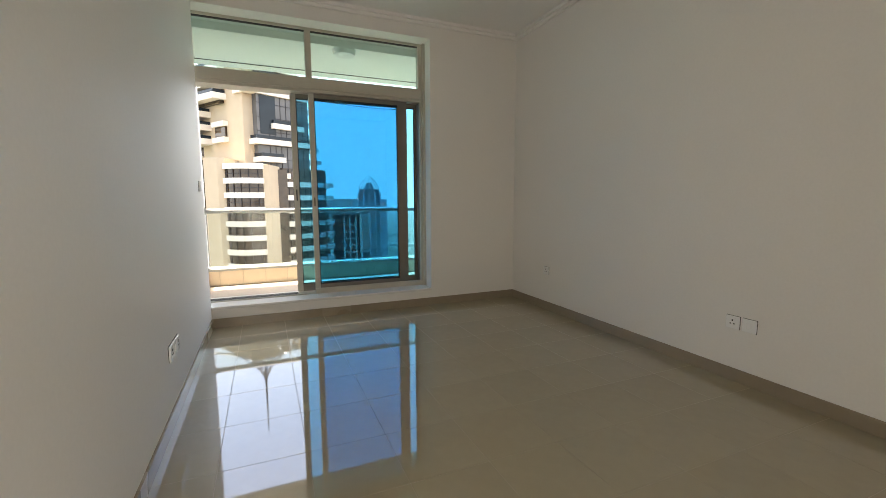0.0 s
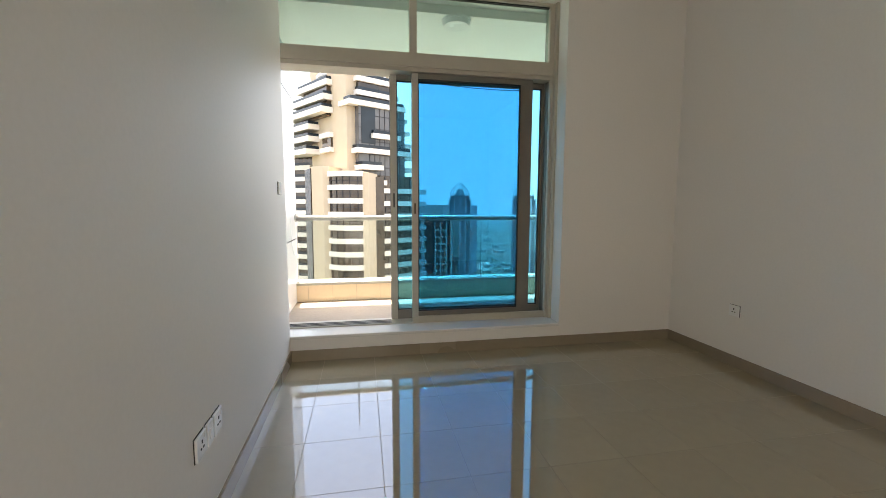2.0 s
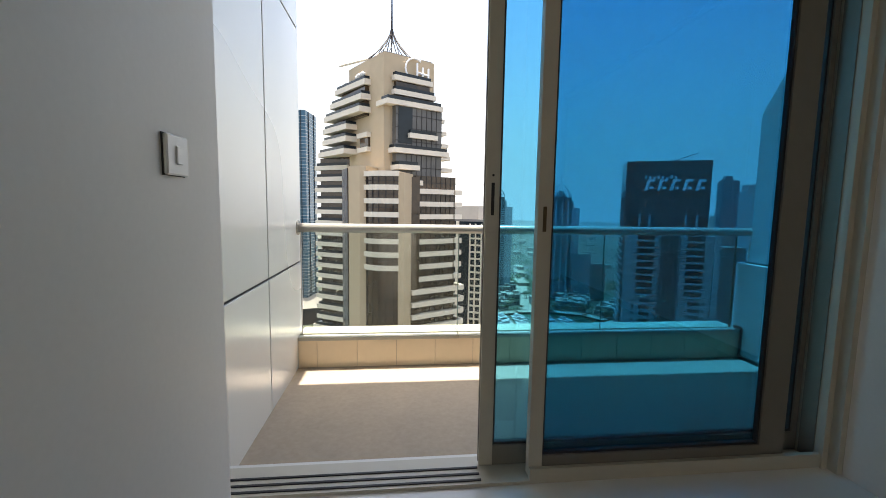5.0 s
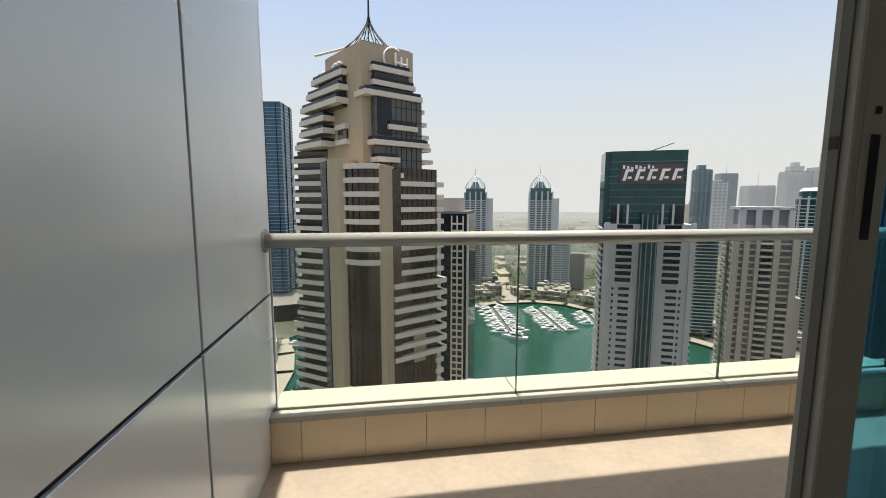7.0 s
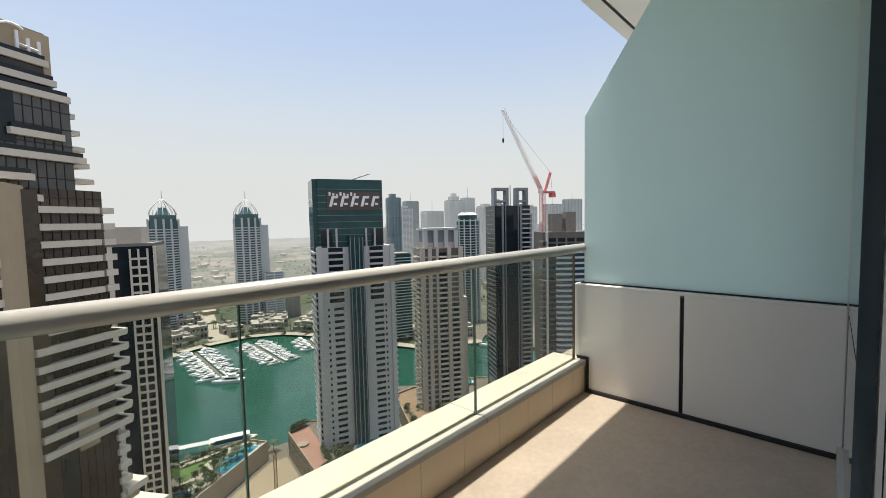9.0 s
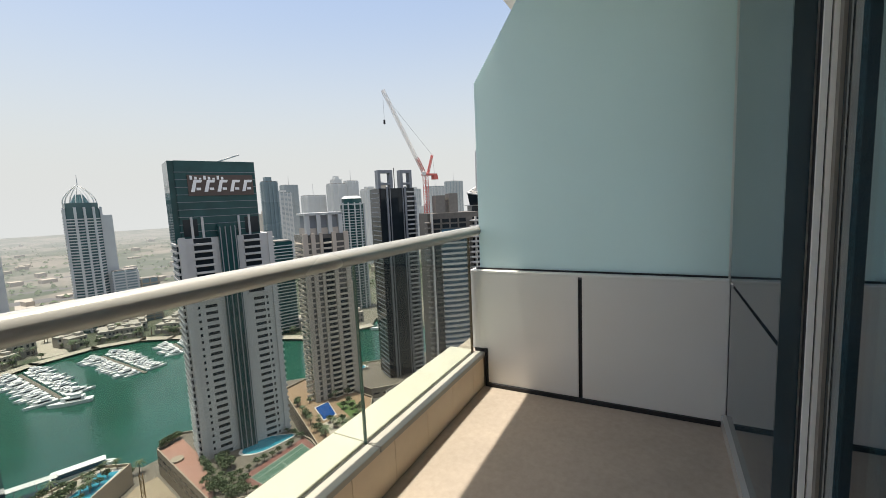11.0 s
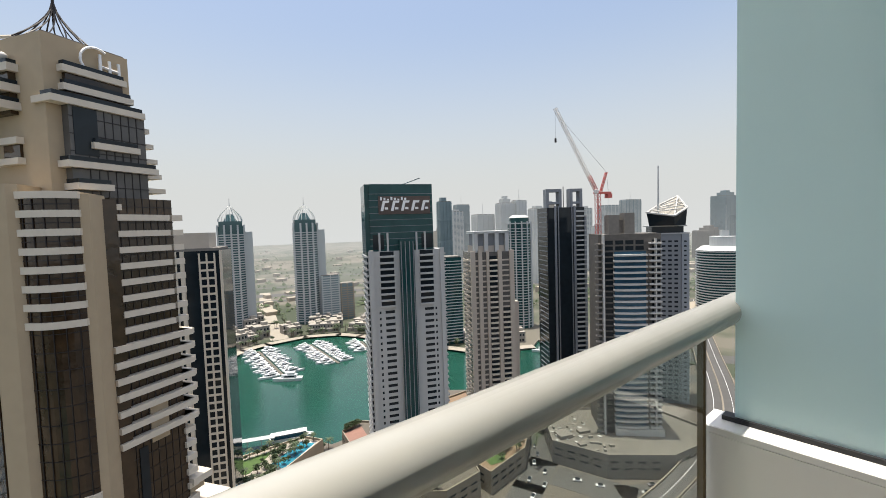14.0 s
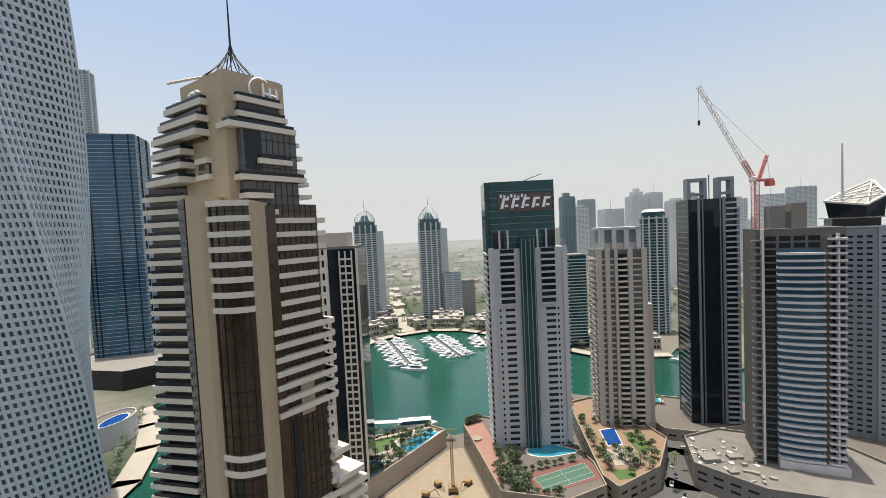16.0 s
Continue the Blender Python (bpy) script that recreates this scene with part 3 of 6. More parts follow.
def haze_glow_material(name, low, high, top, most):
    """Emission imitating haze: clear at its foot, densest near the horizon, clear again above."""
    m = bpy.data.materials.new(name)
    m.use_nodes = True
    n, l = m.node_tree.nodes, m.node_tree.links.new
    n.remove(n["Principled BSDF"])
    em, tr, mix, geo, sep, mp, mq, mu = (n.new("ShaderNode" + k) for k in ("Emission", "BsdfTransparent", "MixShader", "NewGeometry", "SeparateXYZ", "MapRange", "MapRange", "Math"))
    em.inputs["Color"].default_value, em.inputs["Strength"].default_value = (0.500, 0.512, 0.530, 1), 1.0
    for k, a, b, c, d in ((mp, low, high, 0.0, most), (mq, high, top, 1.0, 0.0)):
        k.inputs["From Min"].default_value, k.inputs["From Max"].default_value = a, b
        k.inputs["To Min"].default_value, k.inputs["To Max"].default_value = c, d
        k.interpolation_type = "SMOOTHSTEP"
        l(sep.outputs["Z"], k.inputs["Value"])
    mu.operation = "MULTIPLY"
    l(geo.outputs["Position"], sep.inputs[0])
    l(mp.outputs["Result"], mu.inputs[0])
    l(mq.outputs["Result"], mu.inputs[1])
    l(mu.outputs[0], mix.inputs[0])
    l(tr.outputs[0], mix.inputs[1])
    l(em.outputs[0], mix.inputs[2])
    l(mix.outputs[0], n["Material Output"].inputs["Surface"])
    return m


def haze_glow_ring(rad, top, m, label):
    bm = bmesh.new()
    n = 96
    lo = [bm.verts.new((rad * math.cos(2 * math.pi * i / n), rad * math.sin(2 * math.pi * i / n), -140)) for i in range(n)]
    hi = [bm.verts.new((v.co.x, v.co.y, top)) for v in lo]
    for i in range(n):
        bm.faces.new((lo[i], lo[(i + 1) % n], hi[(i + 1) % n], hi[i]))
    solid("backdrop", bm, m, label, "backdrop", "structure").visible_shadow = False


# glowing see-through sheets added round the city to imitate haze
haze_glow_ring(4700, 2700, haze_glow_material("horizon_haze_glow", -200, -120, 2600, 1.0), "pale glowing sheet imitating haze on the horizon")
haze_glow_ring(1850, 420, haze_glow_material("middle_haze_glow", -134, -60, 400, 0.42), "thin glowing sheet imitating haze over the plain")
haze_glow_ring(780, 160, haze_glow_material("near_haze_glow", -134, -70, 150, 0.22), "thin glowing sheet imitating haze behind the marina")


# ---- towers ----
FLOOR_H = 3.4


def tower(name, label, r, f, w, d, top, turn=0.0, core=None, bands=None, band_h=1.1, out=0.6, piers=(), pier_m=None, pier_w=1.5, z0=G, step=FLOOR_H, many=True, side_piers=2, pout=0.9):
    """A tower on a rectangular plan: a glass core, a spandrel band at each storey, upright piers. r, f: middle of the front."""
    t = thing(name, citypose(r, f, z0, turn), label, "tower")
    h = top - z0
    x0, x1 = -w / 2, w / 2
    part("glass_core", boxes((x0, x1, 0, d, 0, h)), core, t)
    if bands:
        k = max(1, int(h / step))
        if many:
            me = link("floor_band", boxes((x0 - out, x1 + out, -out, d + out, 0, band_h)), bands)
            for i in range(1, k):
                part("floor_band", me, None, t).location = (0, 0, i * step)
        else:
            bm = bmesh.new()
            for i in range(1, k):
                box(bm, x0 - out, x1 + out, -out, d + out, i * step, i * step + band_h)
            tagged(part("floor_banding", bm, bands, t), kind="stuff")
    for px in piers:
        part("pier", boxes((px - pier_w / 2, px + pier_w / 2, -pout, 0.5, 0, h + 0.6)), pier_m, t)
    for i in range(side_piers if pier_m else 0):
        y = d * (i + 0.5) / side_piers
        part("side_pier", boxes((x0 - pout, x0 + 0.3, y - pier_w / 2, y + pier_w / 2, 0, h + 0.6)), pier_m, t)
        part("side_pier", boxes((x1 - 0.3, x1 + pout, y - pier_w / 2, y + pier_w / 2, 0, h + 0.6)), pier_m, t)
    part("roof", boxes((x0 + 1, x1 - 1, 1, d - 1, h, h + 1.2)), CONCRETE, t)
    return t


# the cream and bronze tower with stepped balconies; its corner faces the apartment
def cream_tower():
    r0, f0 = -49.2, 99.2
    t = thing("cream_tower", citypose(r0, f0), "cream tower with bronze glass, stepped balconies and a wire crown", "tower")
    Z = lambda z: z - G
    U, V = Vector((0.62, 0.785)), Vector((-0.83, 0.56))      # along the sunny-side and shade-side fronts
    P = lambda u, v: tuple(U * u + V * v)
    core = bmesh.new()
    prism(core, [P(0, 0), P(15.5, 0), P(15.5, 20), P(0, 20)], 0, Z(41))
    part("core_wall", core, CREAM, t, "cream rendered crown block")
    part("parapet", prism(bmesh.new(), [P(0.5, 0.5), P(15, 0.5), P(15, 19.5), P(0.5, 19.5)], Z(41), Z(41.4)), CONCRETE, t)
    # shaft widening downwards
    part("left_shaft", prism(bmesh.new(), [P(1.6, 20), P(10, 21), P(10, 37), P(-3.6, 33.2)], 0, Z(16)), BRONZE, t, "bronze glass shaft")
    part("left_upper_shaft", prism(bmesh.new(), [P(1.5, 12), P(12, 12), P(12, 25), P(1.5, 25)], 0, Z(33)), GREY_GLASS, t)
    part("right_shaft", prism(bmesh.new(), [P(7, -4.5), P(20, -4.5), P(20, 12), P(7, 12)], 0, Z(9.5)), BRONZE, t, "bronze glass shaft")
    part("right_upper_shaft", prism(bmesh.new(), [P(2.5, -1.8), P(17, -1.8), P(17, 10), P(2.5, 10)], Z(9.5), Z(28.5)), GREY_GLASS, t)
    part("right_top_bay", prism(bmesh.new(), [P(3, -0.9), P(13.5, -0.9), P(13.5, 5), P(3, 5)], Z(28.5), Z(35)), BRONZE, t)
    part("left_top_bay", prism(bmesh.new(), [P(-1.2, 8), P(5, 8), P(5, 22), P(-1.2, 22)], Z(26), Z(36.5)), BRONZE, t)

    def band(pts, z, h=1.35, name="balcony_band"):
        p = part(name, prism(bmesh.new(), [P(*q) for q in pts], Z(z) - h, Z(z)), CREAM_BAND, t)
        return p

    def rails(pts, z):
        bm = bmesh.new()
        prism(bm, [P(*q) for q in pts], Z(z), Z(z) + 0.9)
        part("balustrade", bm, DARK_GLASS, t)

    # upper left tiers
    for z, v1, u0, v0 in ((35.6, 24.5, -1.8, 7), (31.6, 26, -2.8, 7), (28.2, 29, -3.4, 7), (24.6, 30, -3.4, 15), (21.2, 30, -3.6, 15), (17.6, 32, -4.2, 15)):
        band([(u0, v0), (5, v0), (6, v1 + 2), (u0 - 0.6, v1)], z, 1.5)
        rails([(u0 + 0.3, v0 + 0.6), (1, v0 + 0.6), (1.5, v1 - 0.5), (u0 - 0.2, v1 - 0.5)], z)
    band([(-1.2, 7), (3, 7), (3, 13), (-1.2, 13)], 21.5, 1.3)
    band([(-1.2, 7), (3, 7), (3, 13), (-1.2, 13)], 17.5, 1.3)
    part("window_bay", prism(bmesh.new(), [P(-0.5, 7.5), P(3, 7.5), P(3, 12.5), P(-0.5, 12.5)], Z(17.5), Z(20.2)), BRONZE, t)
    # left balconies, storey by storey
    z = 13.6
    i = 0
    while z > G + 8:
        grow = 0.9 * (z < -38) + 1.6 * (z < -62)
        band([(0.2 - grow, 22.0), (8, 22.5), (10, 38.0 + grow), (-5.2 - grow, 34.0 + grow)], z)
        rails([(0.6 - grow, 22.6), (3, 22.6), (4, 33), (-4.7 - grow, 33.4 + grow)], z)
        z -= 3.45
        i += 1
    # right balconies
    for z, u0, u1, v in ((35.4, 2.2, 14.0, -1.6), (31.8, 2.2, 15.2, -1.6), (28.9, -0.6, 16.8, -2.6), (20.8, 6.0, 15.0, -2.9), (16.6, 1.2, 18.6, -3.2), (12.2, 2.0, 8.5, -4.0), (8.2, 3.0, 9.0, -4.8)):
        band([(u0, v), (u1, v), (u1, 3), (u0, 3)], z, 1.3)
        rails([(u0 + 0.4, v + 0.3), (u1 - 0.4, v + 0.3), (u1 - 0.4, 1), (u0 + 0.4, 1)], z)
    z = 6.0
    i = 0
    while z > G + 8:
        low = -21 > z > -45 or z < -66
        if not -66 < z < -45:
            band([(7.5 - 2.5 * low, -5.6 - 0.6 * low), (18.6 + 3.5 * low, -5.6 - 0.6 * low), (18.6 + 3.5 * low, 1), (7.5 - 2.5 * low, 1)], z, 1.3)
        band([(19.5, -5.2), (22.0 + 1.2 * low, -5.2), (22.0 + 1.2 * low, 4), (19.5, 4)], z)
        band([(19.5, 7), (22.4 + 1.2 * low, 7), (22.4 + 1.2 * low, 12), (19.5, 12)], z)
        z -= 3.42
        i += 1
    for k, z in enumerate((30.0, 26.5, 23.0, 19.5, 16.0, 12.6, 9.2)):
        band([(16.5, 1), (19.4 + 0.75 * k, 1), (19.4 + 0.75 * k, 9), (16.5, 9)], z, 1.1)
    part("stone_panel", prism(bmesh.new(), [P(12, -4.7), P(16, -4.7), P(16, -4), P(12, -4)], Z(-45), Z(-36)), CREAM, t)
    part("dark_shaft_slot", prism(bmesh.new(), [P(9.2, -4.75), P(11.0, -4.75), P(11.0, -4), P(9.2, -4)], 0, Z(-45)), DARK_GLASS, t)
    part("corner_glass", prism(bmesh.new(), [P(4.5, -5.4), P(7.6, -5.4), P(7.6, 0), P(4.5, 0)], 0, Z(9.0)), BRONZE, t)
    # projecting bay with curved bands, facing the apartment
    part("bay_wall", prism(bmesh.new(), [(-7.6, -5.0), (-4.0, -5.9), (-2.6, -5.2), (-2.6, 8), (-14, 10), (-12.8, 2.0)], 0, Z(11.4)), CREAM, t, "cream bay wall")
    part("bay_pier", prism(bmesh.new(), [(6.0, -5.0), (7.6, -4.2), (7.6, 2), (6.0, 2)], 0, Z(9.6)), CREAM, t)
    part("bay_side_glass", prism(bmesh.new(), [(-13.2, 1.0), (-8.4, -4.4), (-8.0, -3.6), (-12.6, 2.6)], 0, Z(11.0)), BRONZE, t)
    curve = [(-2.9 + 9.2 * k / 10, -5.0 - 1.5 * math.sin(math.pi * k / 10)) for k in range(11)]
    part("bay_glass", prism(bmesh.new(), curve + [(6.3, 3), (-2.9, 3)], 0, Z(9.2)), BRONZE, t, "curved bronze glass bay")
    part("bay_roof", prism(bmesh.new(), curve + [(6.3, 5), (-4, 5)], Z(9.2), Z(10.0)), CREAM, t)
    for z in [10.0 - 3.42 * k for k in range(8)] + [-48.0, -51.6] + [-104, -108]:
        c2 = [(x * 1.03 - 0.05, y - 0.5) for x, y in curve]
        part("curved_band", prism(bmesh.new(), c2 + [(6.5, -4.6), (-3.0, -4.6)], Z(z) - 1.3, Z(z)), CREAM_BAND, t)
    for u in (8.6, 10.2, 11.8, 13.4, 15.0, 16.6, 18.2):
        part("mullion", prism(bmesh.new(), [P(u - 0.07, -4.62), P(u + 0.07, -4.62), P(u + 0.07, -4.4), P(u - 0.07, -4.4)], 0, Z(9.5)), DARK_METAL, t)
        part("mullion", prism(bmesh.new(), [P(u - 3.07, -1.9), P(u - 2.93, -1.9), P(u - 2.93, -1.7), P(u - 3.07, -1.7)], Z(9.5), Z(28.5)), DARK_METAL, t)
    for k in range(36):
        z = 7.6 - 3.42 * k
        part("floor_line", prism(bmesh.new(), [P(7, -4.6), P(20.1, -4.6), P(20.1, -4.4), P(7, -4.4)], Z(z), Z(z) + 0.18), DARK_METAL, t)
        part("floor_line", prism(bmesh.new(), [(x, y - 0.12) for x, y in curve] + [(6.3, -4.8), (-2.9, -4.8)], Z(z), Z(z) + 0.16), DARK_METAL, t)
    for k in range(1, 10, 2):
        x, y = curve[k]
        part("mullion", boxes((x - 0.07, x + 0.07, y - 0.2, y + 0.1, 0, Z(9.0))), DARK_METAL, t)
    for k in range(5):
        z = 25.4 - 3.42 * k
        part("floor_line", prism(bmesh.new(), [P(2.4, -1.9), P(17.1, -1.9), P(17.1, -1.7), P(2.4, -1.7)], Z(z), Z(z) + 0.18), DARK_METAL, t)
    part("dark_window", prism(bmesh.new(), [P(3.2, -1.95), P(7.4, -1.95), P(7.4, -1.7), P(3.2, -1.7)], Z(18), Z(27.4)), DARK_GLASS, t)
    # low terraces to the side
    for k, (z, u0, u1) in enumerate(((-58, 20, 25), (-66, 21, 30), (-69.5, 22, 31), (-73, 22, 31), (-76.5, 22, 31), (-80, 22, 32), (-84, 20, 36))):
        band([(u0, -6), (u1, -6), (u1, 6), (u0, 6)], z, 1.6, "terrace")
        part("terrace_wall", prism(bmesh.new(), [P(u0, -5), P(u1 - 1.5, -5), P(u1 - 1.5, 6), P(u0, 6)], Z(z) - 3.5, Z(z) - 1.6), CREAM, t)
    part("podium", prism(bmesh.new(), [P(-8, -12), P(38, -12), P(38, 30), P(-8, 36)], 0, Z(-88)), CREAM, t)
    # wire crown and mast
    top = P(7, 8)
    crown = bmesh.new()
    for k in range(14):
        a = 2 * math.pi * k / 14
        prev = None
        for j in range(7):
            q = j / 6
            rad = 7.0 * (1 - q) ** 1.6 + 0.15
            cur = (top[0] + rad * math.cos(a + 0.5 * q), top[1] + rad * math.sin(a + 0.5 * q), Z(41.2 + 9.5 * q))
            if prev:
                rod(crown, prev, cur, 0.14, 4)
            prev = cur
    part("wire_crown", crown, DARK_METAL, t, "dark wire crown")
    part("mast", rod(bmesh.new(), (*top, Z(48)), (*top, Z(66)), 0.32, 8, 0.12), DARK_METAL, t)
    part("roof_arm", rod(bmesh.new(), (*P(3, 12), Z(43.0)), (*P(-2, 22), Z(42.2)), 0.35, 6), CREAM_BAND, t)
    # ring-and-bars sign, plain shapes
    sg = bmesh.new()
    o = Vector((*P(9.0, -0.6), Z(38.0)))
    ux = Vector((U.x, U.y, 0))
    prev = None
    for k in range(15):
        a = radians(55 + 250 * k / 14)
        cur = o + ux * (3.0 * math.cos(a)) + Vector((0, 0, 2.9 * math.sin(a)))
        if prev:
            rod(sg, prev, cur, 0.25, 5)
        prev = cur
    for dx, za, zb in ((0.6, -1.6, 1.8), (2.4, -2.8, 1.0), (4.2, -2.8, 1.0)):
        rod(sg, o + ux * dx + Vector((0, 0, za)), o + ux * dx + Vector((0, 0, zb)), 0.32, 4)
    rod(sg, o + ux * 0.6 + Vector((0, 0, -0.6)), o + ux * 4.2 + Vector((0, 0, -0.9)), 0.28, 4)
    part("roof_sign", sg, SIGN_WHITE, t, "white ring and bars sign")
    for k, (u, v) in enumerate(((0, 9.5), (0, 11.5), (0.5, 13.5), (0, 19), (0.2, 21))):
        bm = bmesh.new()
        bmesh.ops.create_icosphere(bm, subdivisions=1, radius=0.9, matrix=Matrix.Translation((*P(u - 1, v), Z(37.2 if v < 15 else 36.6))))
        part("satellite_dish", bm, WHITE_RENDER, t, "", True)
    return t


cream_tower()

# slim tower behind it: cream piers, window grid, dark glass edge
st = tower("slim_tower", "slim tower with a grid of windows and dark glass", -52.0, 205, 20, 22, -6, 0, DARK_GLASS, None)
for px, w, m in ((-8.6, 2.6, CREAM_BAND), (-5.2, 1.6, CREAM_BAND), (9.8, 0.9, CREAM_BAND)):
    part("pier", boxes((px - w / 2, px + w / 2, -0.8, 0.5, 0, 128)), m, st)
me = link("grid_band", boxes((1.2, 7.6, -0.5, 0.4, 0, 0.9)), CREAM_BAND)
for i in range(1, 36):
    part("grid_band", me, None, st).location = (0, 0, i * 3.5)
for px in (1.4, 4.3, 7.4):
    part("grid_mullion", boxes((px - 0.35, px + 0.35, -0.6, 0.4, 0, 127)), CREAM_BAND, st)
part("roof_block", boxes((-10.5, 5, 2, 16, 127.5, 136)), BEIGE_WALL, st)
part("top_glass", boxes((-10.2, 9, -0.4, 1, 118, 127.8)), DARK_GLASS, st)


# twin domed towers
DOME_GLASS = mat("hazy_teal_glass", (0.055, 0.11, 0.115), 0.25, 0, 0.1, 0.15)


def domed(r, f, label):
    t = thing("domed_tower", citypose(r, f, G, 12), label, "tower", "twin domed towers")
    h, w = 145.0, 16.0
    oct_ = [(-w, -w * 0.5), (-w * 0.5, -w), (w * 0.5, -w), (w, -w * 0.5), (w, w * 0.5), (w * 0.5, w), (-w * 0.5, w), (-w, w * 0.5)]
    part("glass_core", prism(bmesh.new(), oct_, 0, h), DOME_GLASS, t)
    bm = bmesh.new()
    for i in range(1, 40):
        prism(bm, [(x * 1.04, y * 1.04) for x, y in oct_], i * 3.4, i * 3.4 + 1.3)
    tagged(part("floor_banding", bm, FAR_GREY, t), kind="stuff")
    for x, y in ((-w * 0.5, -w), (w * 0.5, -w), (-w, -w * 0.5), (w, -w * 0.5), (0, -w)):
        part("pier", boxes((x * 1.05 - 1.1, x * 1.05 + 1.1, y * 1.05 - 1.0, y * 1.05 + 1.4, 0, h + 2)), FAR_GREY, t)
    part("side_wing", boxes((w * 0.8, w * 1.7, -w * 0.5, w * 0.8, 0, h - 8)), FAR_GREY, t)
    part("drum", prism(bmesh.new(), [(x * 0.93, y * 0.93) for x, y in oct_], h, h + 7), DOME_GLASS, t)
    ribs = bmesh.new()
    for k in range(16):
        a = 2 * math.pi * k / 16
        prev = None
        for j in range(7):
            q = j / 6
            rad = 15.5 * math.cos(q * 1.45) + 0.2 * (1 - q)
            cur = (rad * math.cos(a), rad * math.sin(a), h + 7 + 21 * q)
            if prev:
                rod(ribs, prev, cur, 0.42, 4)
            prev = cur
    part("dome_ribs", ribs, FAR_GREY, t, "pale ribs of an open dome")
    part("dome_core", ring(bmesh.new(), 9, h + 7, h + 17, 16, 0, 0, 4), DOME_GLASS, t)
    part("spire", rod(bmesh.new(), (0, 0, h + 26), (0, 0, h + 40), 0.6, 6, 0.2), FAR_GREY, t)


domed(-118.5, 650, "pale ribbed-dome residential tower behind the marina")
domed(-19.5, 650, "pale ribbed-dome residential tower with a side wing")
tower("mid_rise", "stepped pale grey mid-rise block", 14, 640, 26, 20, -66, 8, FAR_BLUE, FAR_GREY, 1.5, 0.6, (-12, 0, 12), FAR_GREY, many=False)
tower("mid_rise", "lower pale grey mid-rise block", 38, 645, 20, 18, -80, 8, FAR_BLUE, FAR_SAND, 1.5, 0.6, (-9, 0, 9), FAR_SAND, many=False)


# green glass tower with grey wings and a sign
def green_tower():
    r0, f0 = 46.3, 225.4
    t = thing("green_tower", citypose(r0, f0), "tower of grey rendered wings with a teal glass crown", "tower")
    h = -11 - G
    part("glass_spine", boxes((-4.6, 3.4, -2.2, 24, 0, h + 6)), TEAL_GLASS, t, "teal glass spine")
    part("glass_crown", boxes((-19.5, 15.5, 1.5, 24, h - 2, 25.4 - G)), TEAL_GLASS, t, "teal glass crown")
    part("crown_side", boxes((-22.0, -19.4, 3.0, 22, h - 2, 25.4 - G)), TEAL_GLASS, t)
    me = link("crown_line", boxes((-19.7, 15.7, 1.35, 24.2, 0, 0.22)), DIM_WALL)
    for i in range(9):
        part("crown_line", me, None, t).location = (0, 0, h + 3 + i * 3.5)
    for x in (-15, -10.5, 5.6, 10.4):
        part("crown_column", boxes((x - 0.5, x + 0.5, 0.6, 1.6, h, h + 10)), GREY_WALL, t)
    part("crown_recess", boxes((-18.5, -12.5, 1.2, 1.6, h + 1, h + 9)), DARK_GLASS, t)
    part("crown_recess", boxes((8.5, 15.0, 1.2, 1.6, h + 1, h + 9)), DARK_GLASS, t)
    part("sign_board", boxes((-14.8, 14.0, 0.9, 1.5, h + 20.0, h + 29.8)), SIGN_DARK, t, "dark slatted sign board")
    sg = bmesh.new()
    for k in range(5):
        x = -13.8 + k * 5.6
        q = [(x, h + 21.8), (x + 1.5, h + 21.8), (x + 2.6, h + 26.2), (x + 4.6, h + 26.2), (x + 5.0, h + 27.4), (x + 1.5, h + 27.4)]
        vs = [[sg.verts.new((a, y, b)) for a, b in q] for y in (0.55, 0.9)]
        sg.faces.new(vs[0])
        sg.faces.new(vs[1][::-1])
        for i in range(6):
            sg.faces.new((vs[0][i], vs[1][i], vs[1][(i + 1) % 6], vs[0][(i + 1) % 6]))
        box(sg, x + 2.4, x + 4.2, 0.55, 0.9, h + 22.6, h + 23.8)
    part("sign_lettering", sg, SIGN_WHITE, t, "white slanting sign bars")
    part("sign_lettering", boxes(*[(-13.8 + i * 1.9, -12.8 + i * 1.9, 0.5, 0.9, h + 27.6, h + 29.4 - 0.5 * (i % 3)) for i in range(8)]), SIGN_WHITE, t, "row of short white sign bars")
    part("roof_arm", rod(bmesh.new(), (0, 8, 25.9 - G), (10, 6, 29.4 - G), 0.35, 5), GREY_WALL, t)
    for sx, x0, x1, nm in ((-1, -21.3, -4.6, "left_wing"), (1, 3.4, 21.0, "right_wing")):
        wing = part(nm, boxes((x0, x1, 0, 22, 0, h)), GREY_WALL, t, "grey rendered wing")
        part("wing_edge", boxes((x0 + 0.2 if sx < 0 else x1 - 2.6, x0 + 2.6 if sx < 0 else x1 - 0.2, -1.0, 0, 0, h + 0.8)), GREY_WALL, t)
        wm = link("window", boxes((-2.6, 2.6, -0.05, 0.3, 0, 1.5)), DARK_GLASS)
        sm = link("window_small", boxes((-0.5, 0.5, -0.05, 0.3, 0, 1.4)), DARK_GLASS)
        bal = link("balcony", boxes((-4.2, 4.2, -1.3, 0, 0, 0.9)), GREY_WALL)
        wide = link("window_wide", boxes((-3.8, 3.8, -0.06, 0.3, 0, 2.2)), DARK_GLASS)
        cx = (x0 + x1) / 2 + (1.5 if sx < 0 else -1.5)
        for i in range(1, 36):
            z = i * 3.42
            if z > h - 2.5:
                break
            if i >= 27:
                part("window_wide", wide, None, wing).location = (cx, 0, z + 0.9)
                part("balcony", bal, None, wing).location = (cx, 0, z)
            else:
                part("window", wm, None, wing).location = (cx + 0.8, 0, z)
